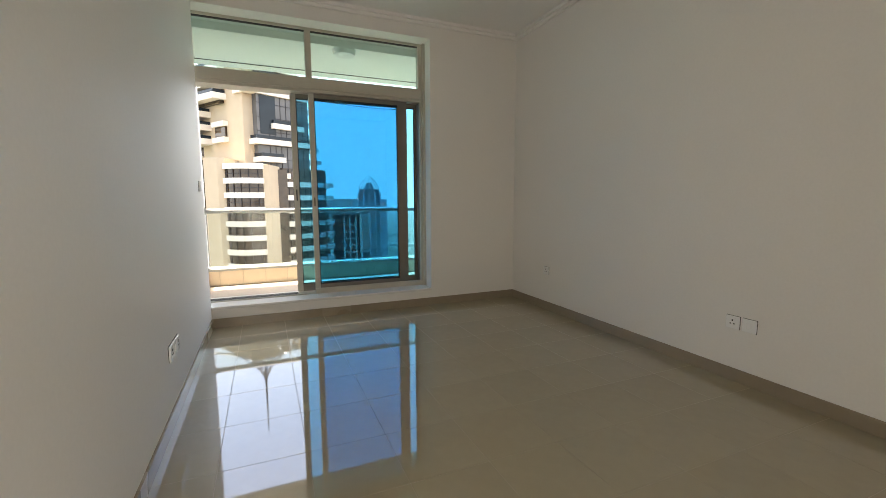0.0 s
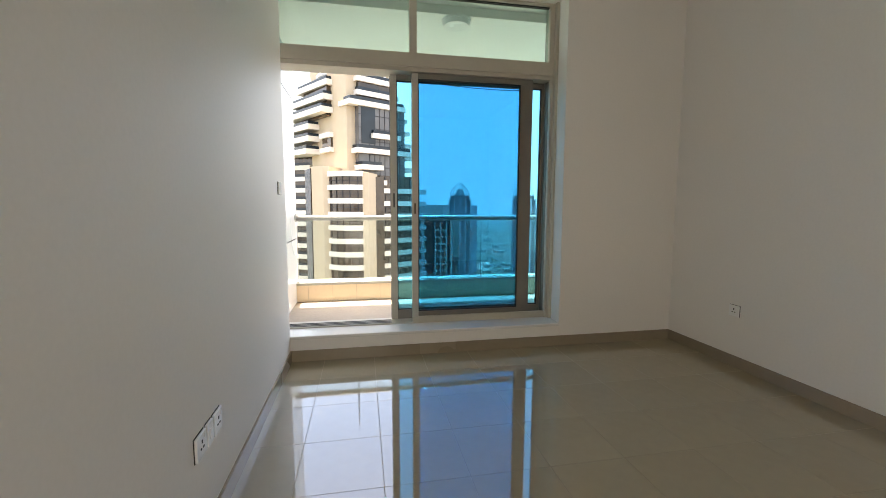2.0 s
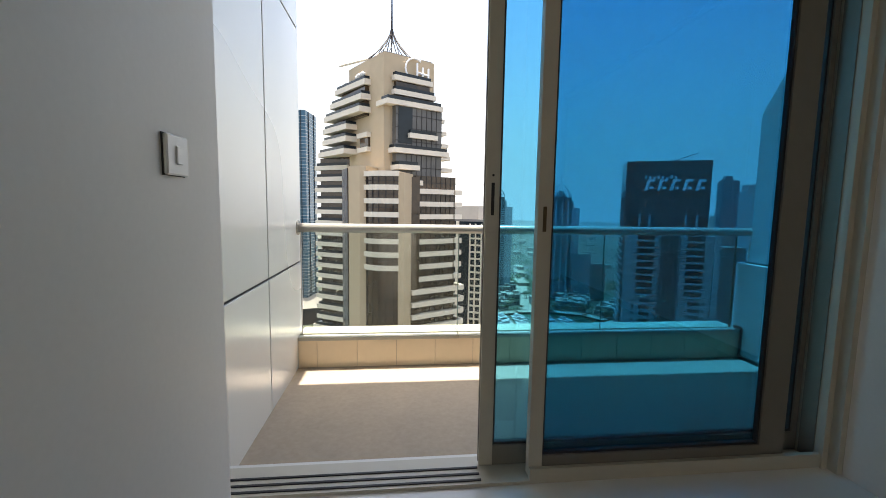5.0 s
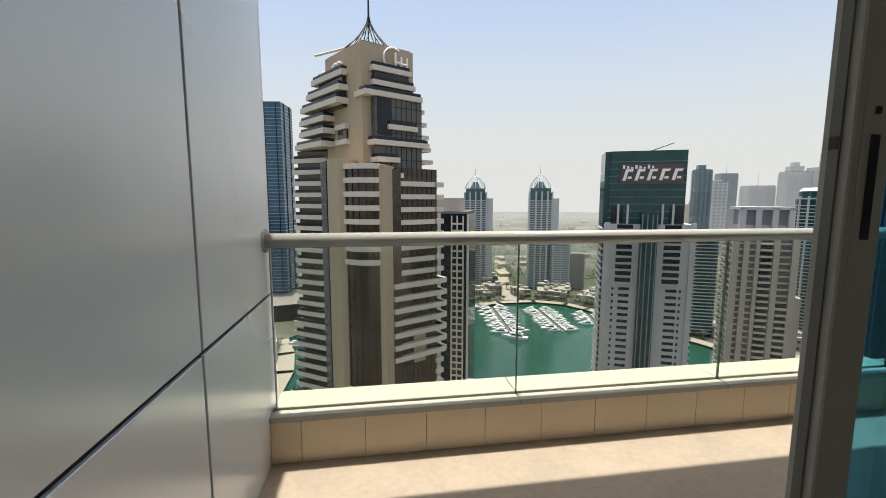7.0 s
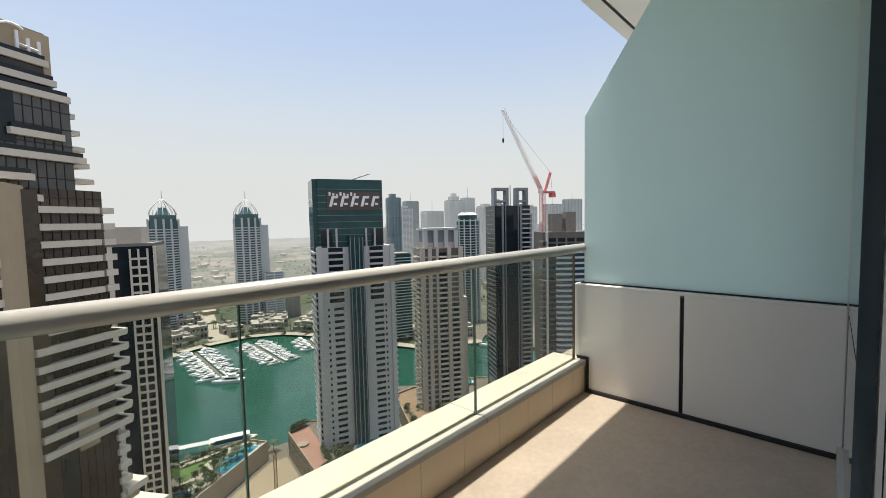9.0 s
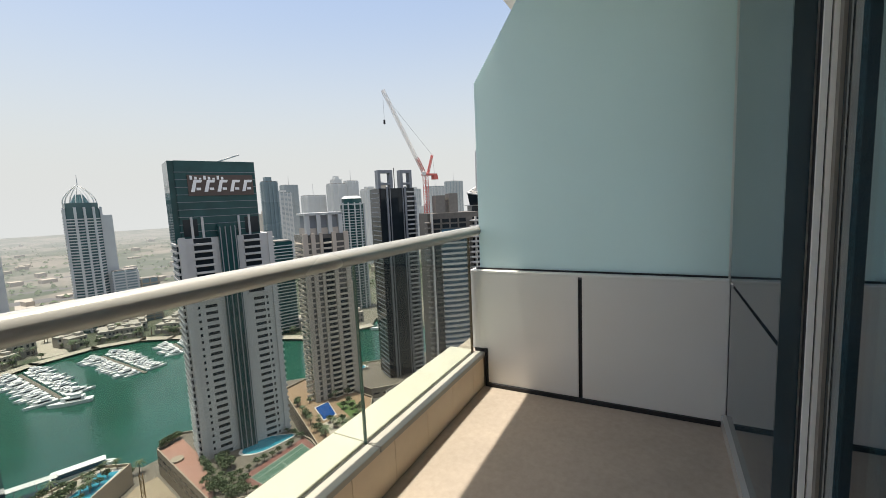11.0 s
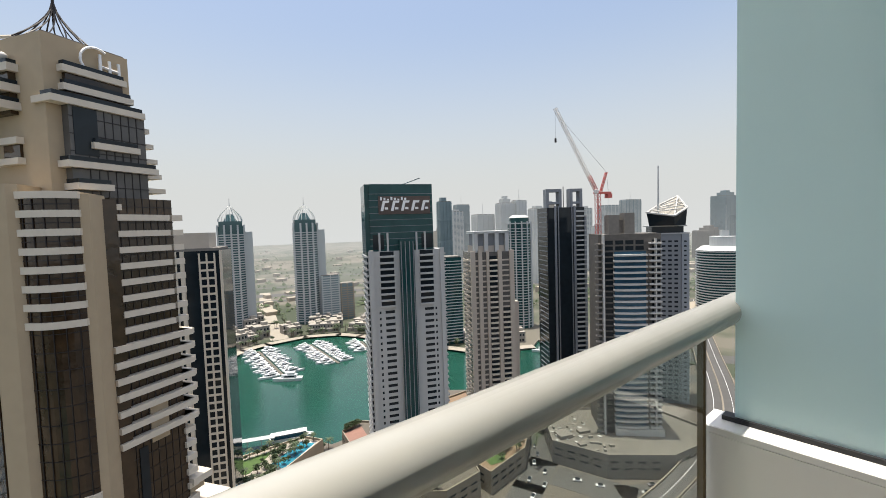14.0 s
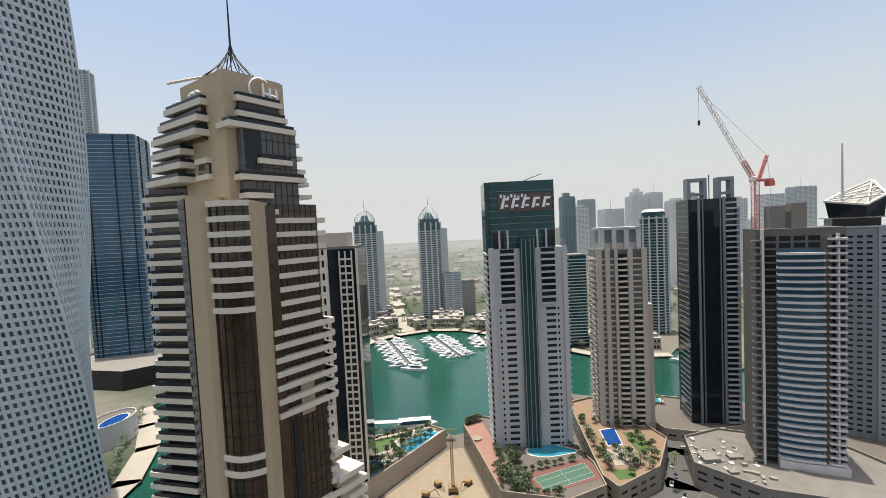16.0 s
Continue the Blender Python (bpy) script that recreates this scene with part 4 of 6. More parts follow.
                part("window_small", sm, None, wing).location = (cx - 4.6 if sx < 0 else cx + 4.8, 0, z)
        part("side_glass", boxes((x0 - 0.7, x0 + 0.1, 2, 20, 0, h - 2) if sx < 0 else (x1 - 0.1, x1 + 0.7, 2, 20, 0, h - 2)), DARK_GLASS, wing)
        sb = link("side_band", boxes((-1.3, 0, 1.2, 21, 0, 1.0) if sx < 0 else (0, 1.3, 1.2, 21, 0, 1.0)), GREY_WALL)
        for i in range(1, 36):
            part("side_band", sb, None, wing).location = (x0 if sx < 0 else x1, 0, i * 3.42)
    for x in (-3.9, -1.6, 0.8, 2.8):
        part("spine_fin", boxes((x - 0.2, x + 0.2, -2.7, -2.2, 0, h + 5)), DIM_WALL, t)


green_tower()


# beige tower with piers and a pavilion top
def beige_tower():
    t = thing("beige_tower", citypose(106.8, 249, G, -6), "beige stone tower with tall piers and stacked balconies", "tower")
    h = -15.9 - G
    part("glass_core", boxes((-14, 14, 0, 22, 0, h)), GREY_GLASS, t)
    me = link("floor_band", boxes((-14.4, 14.4, -0.4, 22.4, 0, 1.0)), BEIGE_WALL)
    bal = link("balcony", boxes((-2.6, 2.6, -1.9, 0, 0, 1.0)), CREAM_BAND)
    dark = link("balcony_recess", boxes((-2.4, 2.4, -0.55, 0.2, 0, 2.2)), DARK_GLASS)
    for i in range(1, 34):
        part("floor_band", me, None, t).location = (0, 0, i * 3.4)
        for x in (0.5, 9.0):
            if i < 24 or x < 5:
                part("balcony", bal, None, t).location = (x, 0, i * 3.4)
                part("balcony_recess", dark, None, t).location = (x, 0, i * 3.4 + 1.05)
        part("balcony", bal, None, t).location = (-15.5, 6, i * 3.4)
    for x, w in ((-13, 3.0), (-8.2, 2.6), (-3.2, 1.8), (5.0, 2.6), (13, 3.0)):
        part("pier", boxes((x - w / 2, x + w / 2, -1.1, 0.5, 0, h + 1)), BEIGE_WALL, t)
    part("side_wing", boxes((13.5, 19, 4, 22, 0, h - 34)), BEIGE_WALL, t, "lower beige side wing")
    part("attic", boxes((-11, 11, 2, 20, h, h + 4)), BEIGE_WALL, t)
    for x in (-10.5, -3.6, 3.6, 10.5):
        part("attic_pier", boxes((x - 1.3, x + 1.3, 0.5, 4, h, h + 13)), FAR_GREY, t)
    part("attic_glass", boxes((-10.5, 10.5, 3, 18, h + 4, h + 12)), DIM_WALL, t)
    part("attic_roof", boxes((-12, 12, 0.5, 20, h + 12, h + 13.5)), FAR_GREY, t)


beige_tower()


def black_tower():
    t = thing("black_tower", citypose(165.8, 255, G, -10), "black glass tower with grey edge piers and two open roof frames", "tower")
    h = 12.2 - G
    part("glass_core", boxes((-13.5, 13.5, 0, 20, 0, h)), DARK_GLASS, t)
    for x, w in ((-7.8, 1.3), (-5.6, 0.5), (4.2, 0.5), (6.2, 1.5)):
        part("pier", boxes((x - w / 2, x + w / 2, -0.9, 0.3, 0, h + 1)), DIM_WALL, t)
    bal = link("balcony", boxes((7.2, 14.2, -1.4, 0.2, 0, 1.0)), GREY_WALL)
    left = link("balcony", boxes((-14.0, -12.8, 0.5, 16, 0, 0.5)), DIM_WALL)
    for i in range(1, 43):
        part("balcony", bal, None, t).location = (0, 0, i * 3.4)
        part("balcony", left, None, t).location = (0, 0, i * 3.4)
    part("edge_pier", boxes((13.2, 14.6, -1.2, 0.5, 0, h - 6)), DIM_WALL, t)
    for x0, x1 in ((-13.2, -2.0), (4.0, 13.2)):
        part("roof_frame", boxes((x0, x0 + 2.0, 2, 8, h, h + 13), (x1 - 2.0, x1, 2, 8, h, h + 13), (x0 + 2.0, x1 - 2.0, 2, 8, h + 11, h + 13), (x0 + 2.0, x1 - 2.0, 2, 8, h + 2.5, h + 4.0)), DIM_WALL, t, "open grey roof frame")
    part("roof_mast", rod(bmesh.new(), (0.8, 6, h), (0.8, 6, h + 15), 0.3, 6), DARK_METAL, t)


black_tower()


def unfinished_tower():
    t = thing("unfinished_tower", citypose(168, 195, G, -24), "unfinished tower of raw concrete and pale balcony bands", "tower")
    h = -6 - G
    part("concrete_core", boxes((-17, 17, 1.5, 26, 0, h)), mat("dark_raw_concrete", (0.11, 0.102, 0.092), 0.9, 0, 0.5, 0.3), t, "raw concrete frame")
    part("glass_front", boxes((-8.5, 8.5, 0.2, 2, 0, h - 10)), BLUE_FACADE, t)
    curve = [(-9 + 18 * k / 8, -1.2 - 1.2 * math.sin(math.pi * k / 8)) for k in range(9)]
    me = link("curved_band", prism(bmesh.new(), curve + [(9, 1.8), (-9, 1.8)], 0, 1.05), WHITE_RENDER)
    cell = link("balcony_cell", boxes((0, 6.4, -1.4, 1.6, 0, 0.9), (3.0, 3.6, -1.4, 1.6, 0.9, 3.0)), WHITE_RENDER)
    void = link("opening", boxes((-2.2, 2.2, 1.40, 1.8, 0, 2.3)), DARK_GLASS)
    lcell = link("balcony_cell", boxes((-19, -14, -1.0, 1.6, 0, 0.8)), CONCRETE)
    for i in range(1, 38):
        z = i * 3.3
        if z > h - 2:
            break
        if z < h - 11:
            part("curved_band", me, None, t).location = (0, 0, z)
        else:
            for x in (-5.5, 0, 5.5):
                part("opening", void, None, t).location = (x, 0, z)
        part("balcony_cell", cell, None, t).location = (10.2, 0, z)
        part("balcony_cell", lcell, None, t).location = (0, 0, z)
        part("opening", void, None, t).location = (-11.2, 0, z)
        part("opening", void, None, t).location = (14.2, -0.1, z)
    part("corner_pier", boxes((-15.2, -14.2, -1.3, 1.6, 0, h)), WHITE_RENDER, t)
    part("roof_shed", boxes((-10, -4, 6, 16, h, h + 11), (-1.5, 4, 5, 15, h, h + 12), (-4, -1.5, 8, 14, h, h + 8)), CONCRETE, t)
    part("base_wall", boxes((-9, 17.5, -2.0, 1.0, 0, 16)), WHITE_RENDER, t)


unfinished_tower()


def grey_tower():
    t = thing("grey_tower", citypose(247, 240, G, -32), "blue-grey panelled tower with an open faceted crown and spire", "tower")
    h = -9 - G
    part("wall", boxes((-19, 8, 0, 26, 0, h)), DIM_WALL, t)
    win = link("window", boxes((-1.2, 1.2, -0.06, 0.3, 0, 1.3)), DARK_GLASS)
    for i in range(1, 36):
        for x in (-12.5, -8.4, -4.3, -0.2):
            part("window", win, None, t).location = (x, 0, i * 3.4)
    part("bright_edge", boxes((3.4, 8.2, -0.5, 0, 0, h)), mat("pale_blue_panel", (0.27, 0.295, 0.325), 0.5, 0, 0.4, 0.05), t)
    small = link("small_window", boxes((-0.8, 0.8, -0.1, 0.3, 0, 1.1)), DARK_GLASS)
    side = link("side_balcony", boxes((7.8, 9.2, 2, 22, 0, 0.9)), GREY_WALL)
    for i in range(1, 36):
        part("side_balcony", side, None, t).location = (0, 0, i * 3.4)
        part("small_window", small, None, t).location = (5.6, -0.5, i * 3.4)
    part("neck", boxes((-16, 5, 1.5, 22, h, h + 6)), DARK_GLASS, t)
    part("terrace_slab", boxes((-19.5, 8.6, -0.6, 26.4, h, h + 0.8)), GREY_WALL, t)
    part("terrace_slab", boxes((-18, 7.0, 0.4, 24, h + 5.4, h + 6.2)), GREY_WALL, t)
    foot = [(-18, 0, h + 6.2), (-2, -3, h + 6.2), (6.5, 2, h + 6.2), (5, 20, h + 6.2), (-14, 20, h + 6.2)]
    rim = [(-20, -1.5, h + 16), (-2.5, -5, h + 13), (7.5, 2, h + 18.5), (5.5, 19, h + 28), (-9, 19, h + 21)]
    bm = bmesh.new()
    lo, hi = [bm.verts.new(p) for p in foot], [bm.verts.new(p) for p in rim]
    for i in range(5):
        bm.faces.new((lo[i], lo[(i + 1) % 5], hi[(i + 1) % 5], hi[i]))
    part("glass_crown", bm, DARK_GLASS, t, "faceted dark glass crown")
    bm = bmesh.new()
    mid = bm.verts.new((-4, 9, h + 14))
    inner_rim = [bm.verts.new((x * 0.94, y * 0.94 + 0.5, z - 0.6)) for x, y, z in rim]
    for i in range(5):
        bm.faces.new((inner_rim[i], inner_rim[(i + 1) % 5], mid))
    part("crown_floor", bm, mat("pale_sand_crown_panels", (0.34, 0.32, 0.28), 0.7, 0, 0.3, 0.15), t, "pale sunken crown panels")
    for a, b in zip(rim, rim[1:] + rim[:1]):
        part("crown_rim", rod(bmesh.new(), a, b, 0.75, 5), WHITE_RENDER, t, "pale crown rim")
    ra, rb = Vector(rim[1]), Vector(rim[3])
    for k in range(5):
        q = k / 4
        p0 = Vector(rim[0]).lerp(Vector(rim[4]), q)
        p1 = Vector(rim[2]).lerp(Vector(rim[3]), q)
        part("crown_beam", rod(bmesh.new(), p0, p1, 0.42, 5), WHITE_RENDER, t)
        part("crown_strut", rod(bmesh.new(), p1, (p1.x - 4, p1.y, h + 13), 0.35, 5), WHITE_RENDER, t)
    part("crown_beam", rod(bmesh.new(), ra, rb, 0.5, 5), WHITE_RENDER, t)
    part("spire", rod(bmesh.new(), (-11, 4, h + 10), (-11, 4, h + 50), 0.8, 6, 0.4), FAR_GREY, t)


grey_tower()


def round_tower():
    t = thing("round_tower", citypose(520, 430), "round teal glass tower with pale floor bands on a podium", "tower")
    h = -41 - G
    part("glass_core", ring(bmesh.new(), 30, 0, h, 32), TEAL_GLASS, t)
    me = link("floor_band", ring(bmesh.new(), 31.5, 0, 1.2, 32), FAR_GREY)
    for i in range(5, 27):
        part("floor_band", me, None, t).location = (0, 0, i * 3.5)
    part("roof_drum", ring(bmesh.new(), 15, h, h + 18, 24), FAR_GREY, t)
    part("roof_rim", ring(bmesh.new(), 31, h, h + 5, 32, 0, 0, 24), FAR_GREY, t)
    part("fin", boxes((-3, 9, -2, 2, h + 16, h + 26)), FAR_GREY, t)
    part("podium", ring(bmesh.new(), 46, 0, 15, 32), FAR_SAND, t)
    part("mast", rod(bmesh.new(), (6, 0, h + 20), (6, 0, h + 60), 0.6, 5, 0.3), FAR_GREY, t)


round_tower()


# twisted white tower
PALE_SKIN = mat("pale_blue_white_panels", (0.50, 0.54, 0.575), 0.5, 0, 0.2, 0.06)


def twisted_tower():
    t = thing("twisted_tower", citypose(-215, 213), "tall twisting white tower with a lattice of small dark windows", "tower")
    n, h, side = 62, 262.0, 22.5
    core = bmesh.new()
    rings = []
    k = 8

    def outline(s, z):
        a = radians(62 - 90 * (z / h))
        pts = []
        for e in range(4):
            for j in range(k):
                q = -1 + 2 * j / k
                c = ((q, -1), (1, q), (-q, 1), (-1, -q))[e]
                q2 = 0.66 + 0.34 / math.hypot(*c)
                x, y = c[0] * s * q2, c[1] * s * q2
                pts.append((x * math.cos(a) - y * math.sin(a), x * math.sin(a) + y * math.cos(a)))
        return pts

    for i in range(n + 1):
        rings.append([core.verts.new((*p, i * h / n)) for p in outline(side, i * h / n)])
    m = 4 * k
    for i in range(n):
        for j in range(m):
            core.faces.new((rings[i][j], rings[i][(j + 1) % m], rings[i + 1][(j + 1) % m], rings[i + 1][j]))
    core.faces.new(rings[-1])
    part("glass_core", core, mat("pale_grey_blue_glass", (0.075, 0.09, 0.105), 0.1, 0, 0.3, 0.35), t)
    for i in range(n):
        z = i * h / n
        a, b = outline(side + 0.7, z), outline(side + 0.7, z + 1.75)
        bm = bmesh.new()
        lo, hi = [bm.verts.new((*p, z)) for p in a], [bm.verts.new((*p, z + 1.75)) for p in b]
        bm.faces.new(hi)
        bm.faces.new(lo[::-1])
        for j in range(m):
            bm.faces.new((lo[j], lo[(j + 1) % m], hi[(j + 1) % m], hi[j]))
        part("floor_band", bm, PALE_SKIN, t)
    mul = bmesh.new()
    for i in range(n):
        z0, z1 = i * h / n, (i + 1) * h / n
        a, b = outline(side + 0.45, z0), outline(side + 0.45, z1)
        for j in range(m):
            for q in (0.0, 0.5):
                p0 = Vector((*a[j], z0)).lerp(Vector((*a[(j + 1) % m], z0)), q)
                p1 = Vector((*b[j], z1)).lerp(Vector((*b[(j + 1) % m], z1)), q)
                rod(mul, p0, p1, 0.75, 4)
    tagged(part("mullions", mul, PALE_SKIN, t), kind="stuff")


twisted_tower()
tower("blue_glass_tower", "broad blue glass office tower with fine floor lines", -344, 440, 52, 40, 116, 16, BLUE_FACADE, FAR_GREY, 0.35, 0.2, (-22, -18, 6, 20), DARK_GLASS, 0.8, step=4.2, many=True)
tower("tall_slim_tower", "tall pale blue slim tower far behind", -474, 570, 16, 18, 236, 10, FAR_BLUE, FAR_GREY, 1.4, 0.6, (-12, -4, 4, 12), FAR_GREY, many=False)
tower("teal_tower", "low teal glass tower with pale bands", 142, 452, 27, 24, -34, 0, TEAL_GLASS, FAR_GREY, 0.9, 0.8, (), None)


def curved_tower(r, f, rad, top, label):
    t = thing("teal_tower", citypose(r, f), label, "tower")
    h = top - G
    part("glass_core", ring(bmesh.new(), rad, 0, h - 8, 28), TEAL_GLASS, t)
    me = link("floor_band", ring(bmesh.new(), rad + 0.7, 0, 0.8, 28), FAR_GREY)
    for i in range(1, int((h - 10) / 3.5)):
        part("floor_band", me, None, t).location = (0, 0, i * 3.5)
    part("shoulder", ring(bmesh.new(), rad + 0.9, h - 8, h - 6.6, 28), FAR_GREY, t)
    part("upper_drum", ring(bmesh.new(), rad * 0.86, h - 6.6, h, 28), TEAL_GLASS, t)
    part("cap", ring(bmesh.new(), rad * 0.9, h, h + 3.5, 28, 0, 0, rad * 0.62), FAR_GREY, t)
    for k in range(6):
        a = math.pi * (1.1 + 0.16 * k)
        part("pier", boxes((-0.7, 0.7, -0.6, 0.6, 0, h - 5)), FAR_GREY, t).location = ((rad + 0.8) * math.cos(a), (rad + 0.8) * math.sin(a), 0)


curved_tower(254, 500, 15, 10, "tall teal glass tower with a round stepped top")
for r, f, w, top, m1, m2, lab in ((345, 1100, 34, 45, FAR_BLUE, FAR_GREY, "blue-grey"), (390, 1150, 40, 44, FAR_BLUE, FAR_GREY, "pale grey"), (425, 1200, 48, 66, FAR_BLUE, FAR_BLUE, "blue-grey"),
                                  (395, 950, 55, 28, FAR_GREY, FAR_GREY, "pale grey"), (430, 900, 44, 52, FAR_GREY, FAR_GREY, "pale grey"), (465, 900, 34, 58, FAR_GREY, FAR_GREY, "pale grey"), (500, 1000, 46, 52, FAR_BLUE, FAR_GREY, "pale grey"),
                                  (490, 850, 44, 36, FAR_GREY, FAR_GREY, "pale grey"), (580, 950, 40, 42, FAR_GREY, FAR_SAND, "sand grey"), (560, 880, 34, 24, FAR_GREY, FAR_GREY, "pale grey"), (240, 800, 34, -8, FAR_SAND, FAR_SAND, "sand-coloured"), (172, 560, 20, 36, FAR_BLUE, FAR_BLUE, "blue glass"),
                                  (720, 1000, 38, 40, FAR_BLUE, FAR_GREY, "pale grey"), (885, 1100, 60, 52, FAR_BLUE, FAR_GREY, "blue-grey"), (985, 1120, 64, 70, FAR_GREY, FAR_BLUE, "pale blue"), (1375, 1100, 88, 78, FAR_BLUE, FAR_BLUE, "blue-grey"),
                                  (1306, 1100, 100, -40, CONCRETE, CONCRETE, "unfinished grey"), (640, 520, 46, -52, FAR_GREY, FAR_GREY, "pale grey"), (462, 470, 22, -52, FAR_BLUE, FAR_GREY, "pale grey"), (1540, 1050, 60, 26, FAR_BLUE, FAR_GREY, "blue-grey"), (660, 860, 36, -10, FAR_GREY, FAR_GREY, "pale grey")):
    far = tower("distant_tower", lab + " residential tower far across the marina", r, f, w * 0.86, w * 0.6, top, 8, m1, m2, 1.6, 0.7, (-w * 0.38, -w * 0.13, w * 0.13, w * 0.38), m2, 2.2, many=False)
    n = int(r + f) % 4
    hh = top - G + 1.2
    if n != 1:
        part("roof_house", boxes((-w * 0.28, w * (0.12 + 0.05 * n), w * 0.1, w * 0.45, hh, hh + 5 + 2 * n)), m2, far)
    if n >= 2:
        part("upper_roof_house", boxes((-w * 0.16, w * 0.08, w * 0.16, w * 0.38, hh + 5 + 2 * n, hh + 12 + 2 * n)), m1, far)
    if n % 2:
        part("roof_mast", rod(bmesh.new(), (0, w * 0.3, hh), (0, w * 0.3, hh + 26), 0.7, 5, 0.25), FAR_GREY, far)


# ---- tower crane ----
def lattice(bm, a, b, w, n, rad=0.16):
    """A square lattice boom from a to b with n bays."""
    a, b = Vector(a), Vector(b)
    q = (b - a).to_track_quat("Z", "Y")
    cs = [q @ Vector((sx * w / 2, sy * w / 2, 0)) for sx, sy in ((-1, -1), (1, -1), (1, 1), (-1, 1))]
    for c in cs:
        rod(bm, a + c, b + c, rad, 4)
    for i in range(n):
        p0, p1 = a.lerp(b, i / n), a.lerp(b, (i + 1) / n)
        for k in range(4):
            rod(bm, p0 + cs[k], p1 + cs[(k + 1) % 4], rad * 0.6, 3)
            rod(bm, p0 + cs[k], p0 + cs[(k + 1) % 4], rad * 0.6, 3)
    return bm


def tower_crane():
    t = thing("tower_crane", citypose(160.5, 213, G), "red and white luffing tower crane beside the unfinished tower", "crane")
    zb, zt = 12.0, 18.0 - G
    k = 7
    for i in range(k):
        part("mast_section", lattice(bmesh.new(), (0, 0, zb + (zt - zb) * i / k), (0, 0, zb + (zt - zb) * (i + 1) / k), 2.4, 6, 0.22), CRANE_RED if i % 2 == 0 or i > 4 else CRANE_WHITE, t)
    part("footing", boxes((-3, 3, -3, 3, 0, 12)), CONCRETE, t)
    part("slewing_deck", boxes((-2, 8.5, -1.5, 1.5, zt, zt + 1.2)), CRANE_RED, t)
    part("counterweight", boxes((6, 9, -1.6, 1.6, zt - 2.5, zt)), CRANE_RED, t)
    part("cab", bevelled(-3.2, -1.2, -2.6, -0.8, zt, zt + 2.4, 0.2), CRANE_WHITE, t)
    part("jib", lattice(bmesh.new(), (-1.0, 0, zt + 1.2), (-28, 0, zt + 49), 1.5, 20, 0.16), CRANE_WHITE, t, "pale lattice jib")
    part("jib_root", lattice(bmesh.new(), (-0.4, 0, zt + 0.6), (-6, 0, zt + 10.6), 1.7, 5, 0.2), CRANE_RED, t)
    part("back_mast", lattice(bmesh.new(), (2, 0, zt + 1), (6.2, 0, zt + 13), 1.0, 5, 0.2), CRANE_RED, t)
    part("tie_cable", rod(rod(bmesh.new(), (6.2, 0, zt + 13), (-24, 0, zt + 43), 0.07, 3), (6.2, 0, zt + 13), (7.5, 0, zt + 1), 0.08, 3), DARK_METAL, t)
    part("hoist_cable", rod(bmesh.new(), (-28, 0, zt + 49), (-28, 0, zt + 32), 0.06, 3), DARK_METAL, t)
    part("hook", bevelled(-28.5, -27.5, -0.5, 0.5, zt + 29.5, zt + 32, 0.2), DARK_METAL, t)


tower_crane()


# ---- podiums and ground surfaces ----
def podium(name, label, pts, top, wall_m, deck_m, vents=True):
    cx, cy = sum(p[0] for p in pts) / len(pts), sum(p[1] for p in pts) / len(pts)
    t = thing(name, citypose(cx, cy), label, "podium")
    loc = [(p[0] - cx, p[1] - cy) for p in pts]
    h = top - G
    part("wall", prism(bmesh.new(), loc, 0, h), wall_m, t)
    part("deck", prism(bmesh.new(), [(x * 0.98, y * 0.98) for x, y in loc], h, h + 0.12), deck_m, t)
    area = sum(a[0] * b[1] - b[0] * a[1] for a, b in zip(loc, loc[1:] + loc[:1]))
    loc = loc if area > 0 else loc[::-1]
    for a, b in zip(loc, loc[1:] + loc[:1]):
        d = Vector((b[0] - a[0], b[1] - a[1]))
        ln = d.length
        m = Matrix.Translation((a[0], a[1], h)) @ Matrix.Rotation(math.atan2(d.y, d.x), 4, "Z")
        e = part("parapet", boxes((0, ln, 0, 0.6, 0, 1.3)), wall_m, t)
        e.matrix_basis = m
        for k in range(int(ln / 7) if vents else 0):
            for z in (-3.4, -7.0):
                o = part("vent_opening", boxes((k * 7 + 1.5, k * 7 + 5.6, -0.08, 0.3, z, z + 1.1)), DARK_GLASS, t)
                o.matrix_basis = m
    return t, cx, cy, h


def patch(t, cx, cy, h, name, pts, m, thick=0.25, label=""):
    return part(name, prism(bmesh.new(), [(p[0] - cx, p[1] - cy) for p in pts], h + 0.1, h + 0.1 + thick), m, t, label)


def pool(t, cx, cy, h, pts, m):
    mx, my = sum(p[0] for p in pts) / len(pts), sum(p[1] for p in pts) / len(pts)
    patch(t, cx, cy, h, "pool_rim", [(mx + (x - mx) * 1.12, my + (y - my) * 1.12) for x, y in pts], WHITE_RENDER, 0.2)
    patch(t, cx, cy, h, "pool_water", pts, m, 0.26, "clear blue pool water")


CREAM_WALL = mat("cream_podium_wall", (0.235, 0.20, 0.155), 0.85, 0, 0.3, 0.1)
TERRACE_WALL = mat("sand_terrace_wall", (0.36, 0.31, 0.24), 0.85, 0, 0.25, 0.12)
TERRACE_PAVE = mat("pale_terrace_paving", (0.30, 0.27, 0.225), 0.85, 0, 0.6, 0.14)
ORANGE_PAVE = mat("orange_paving", (0.20, 0.135, 0.085), 0.85, 0, 0.5, 0.12)
q = podium("pool_terrace", "cream podium terrace with a turquoise pool and planting", [(-3, 254), (-14, 262), (-52, 248), (-66, 210), (-62, 184), (-42, 203)], -124, TERRACE_WALL, TERRACE_PAVE, False)
pool(*q, [(-8, 252), (-16, 257), (-31, 236), (-23, 230)], POOL)
patch(*q, "lawn", [(-30, 252), (-50, 245), (-56, 226), (-40, 232)], GRASS, 0.15)
pool(*q, [(-36, 222), (-44, 224), (-48, 213), (-40, 211)], POOL)
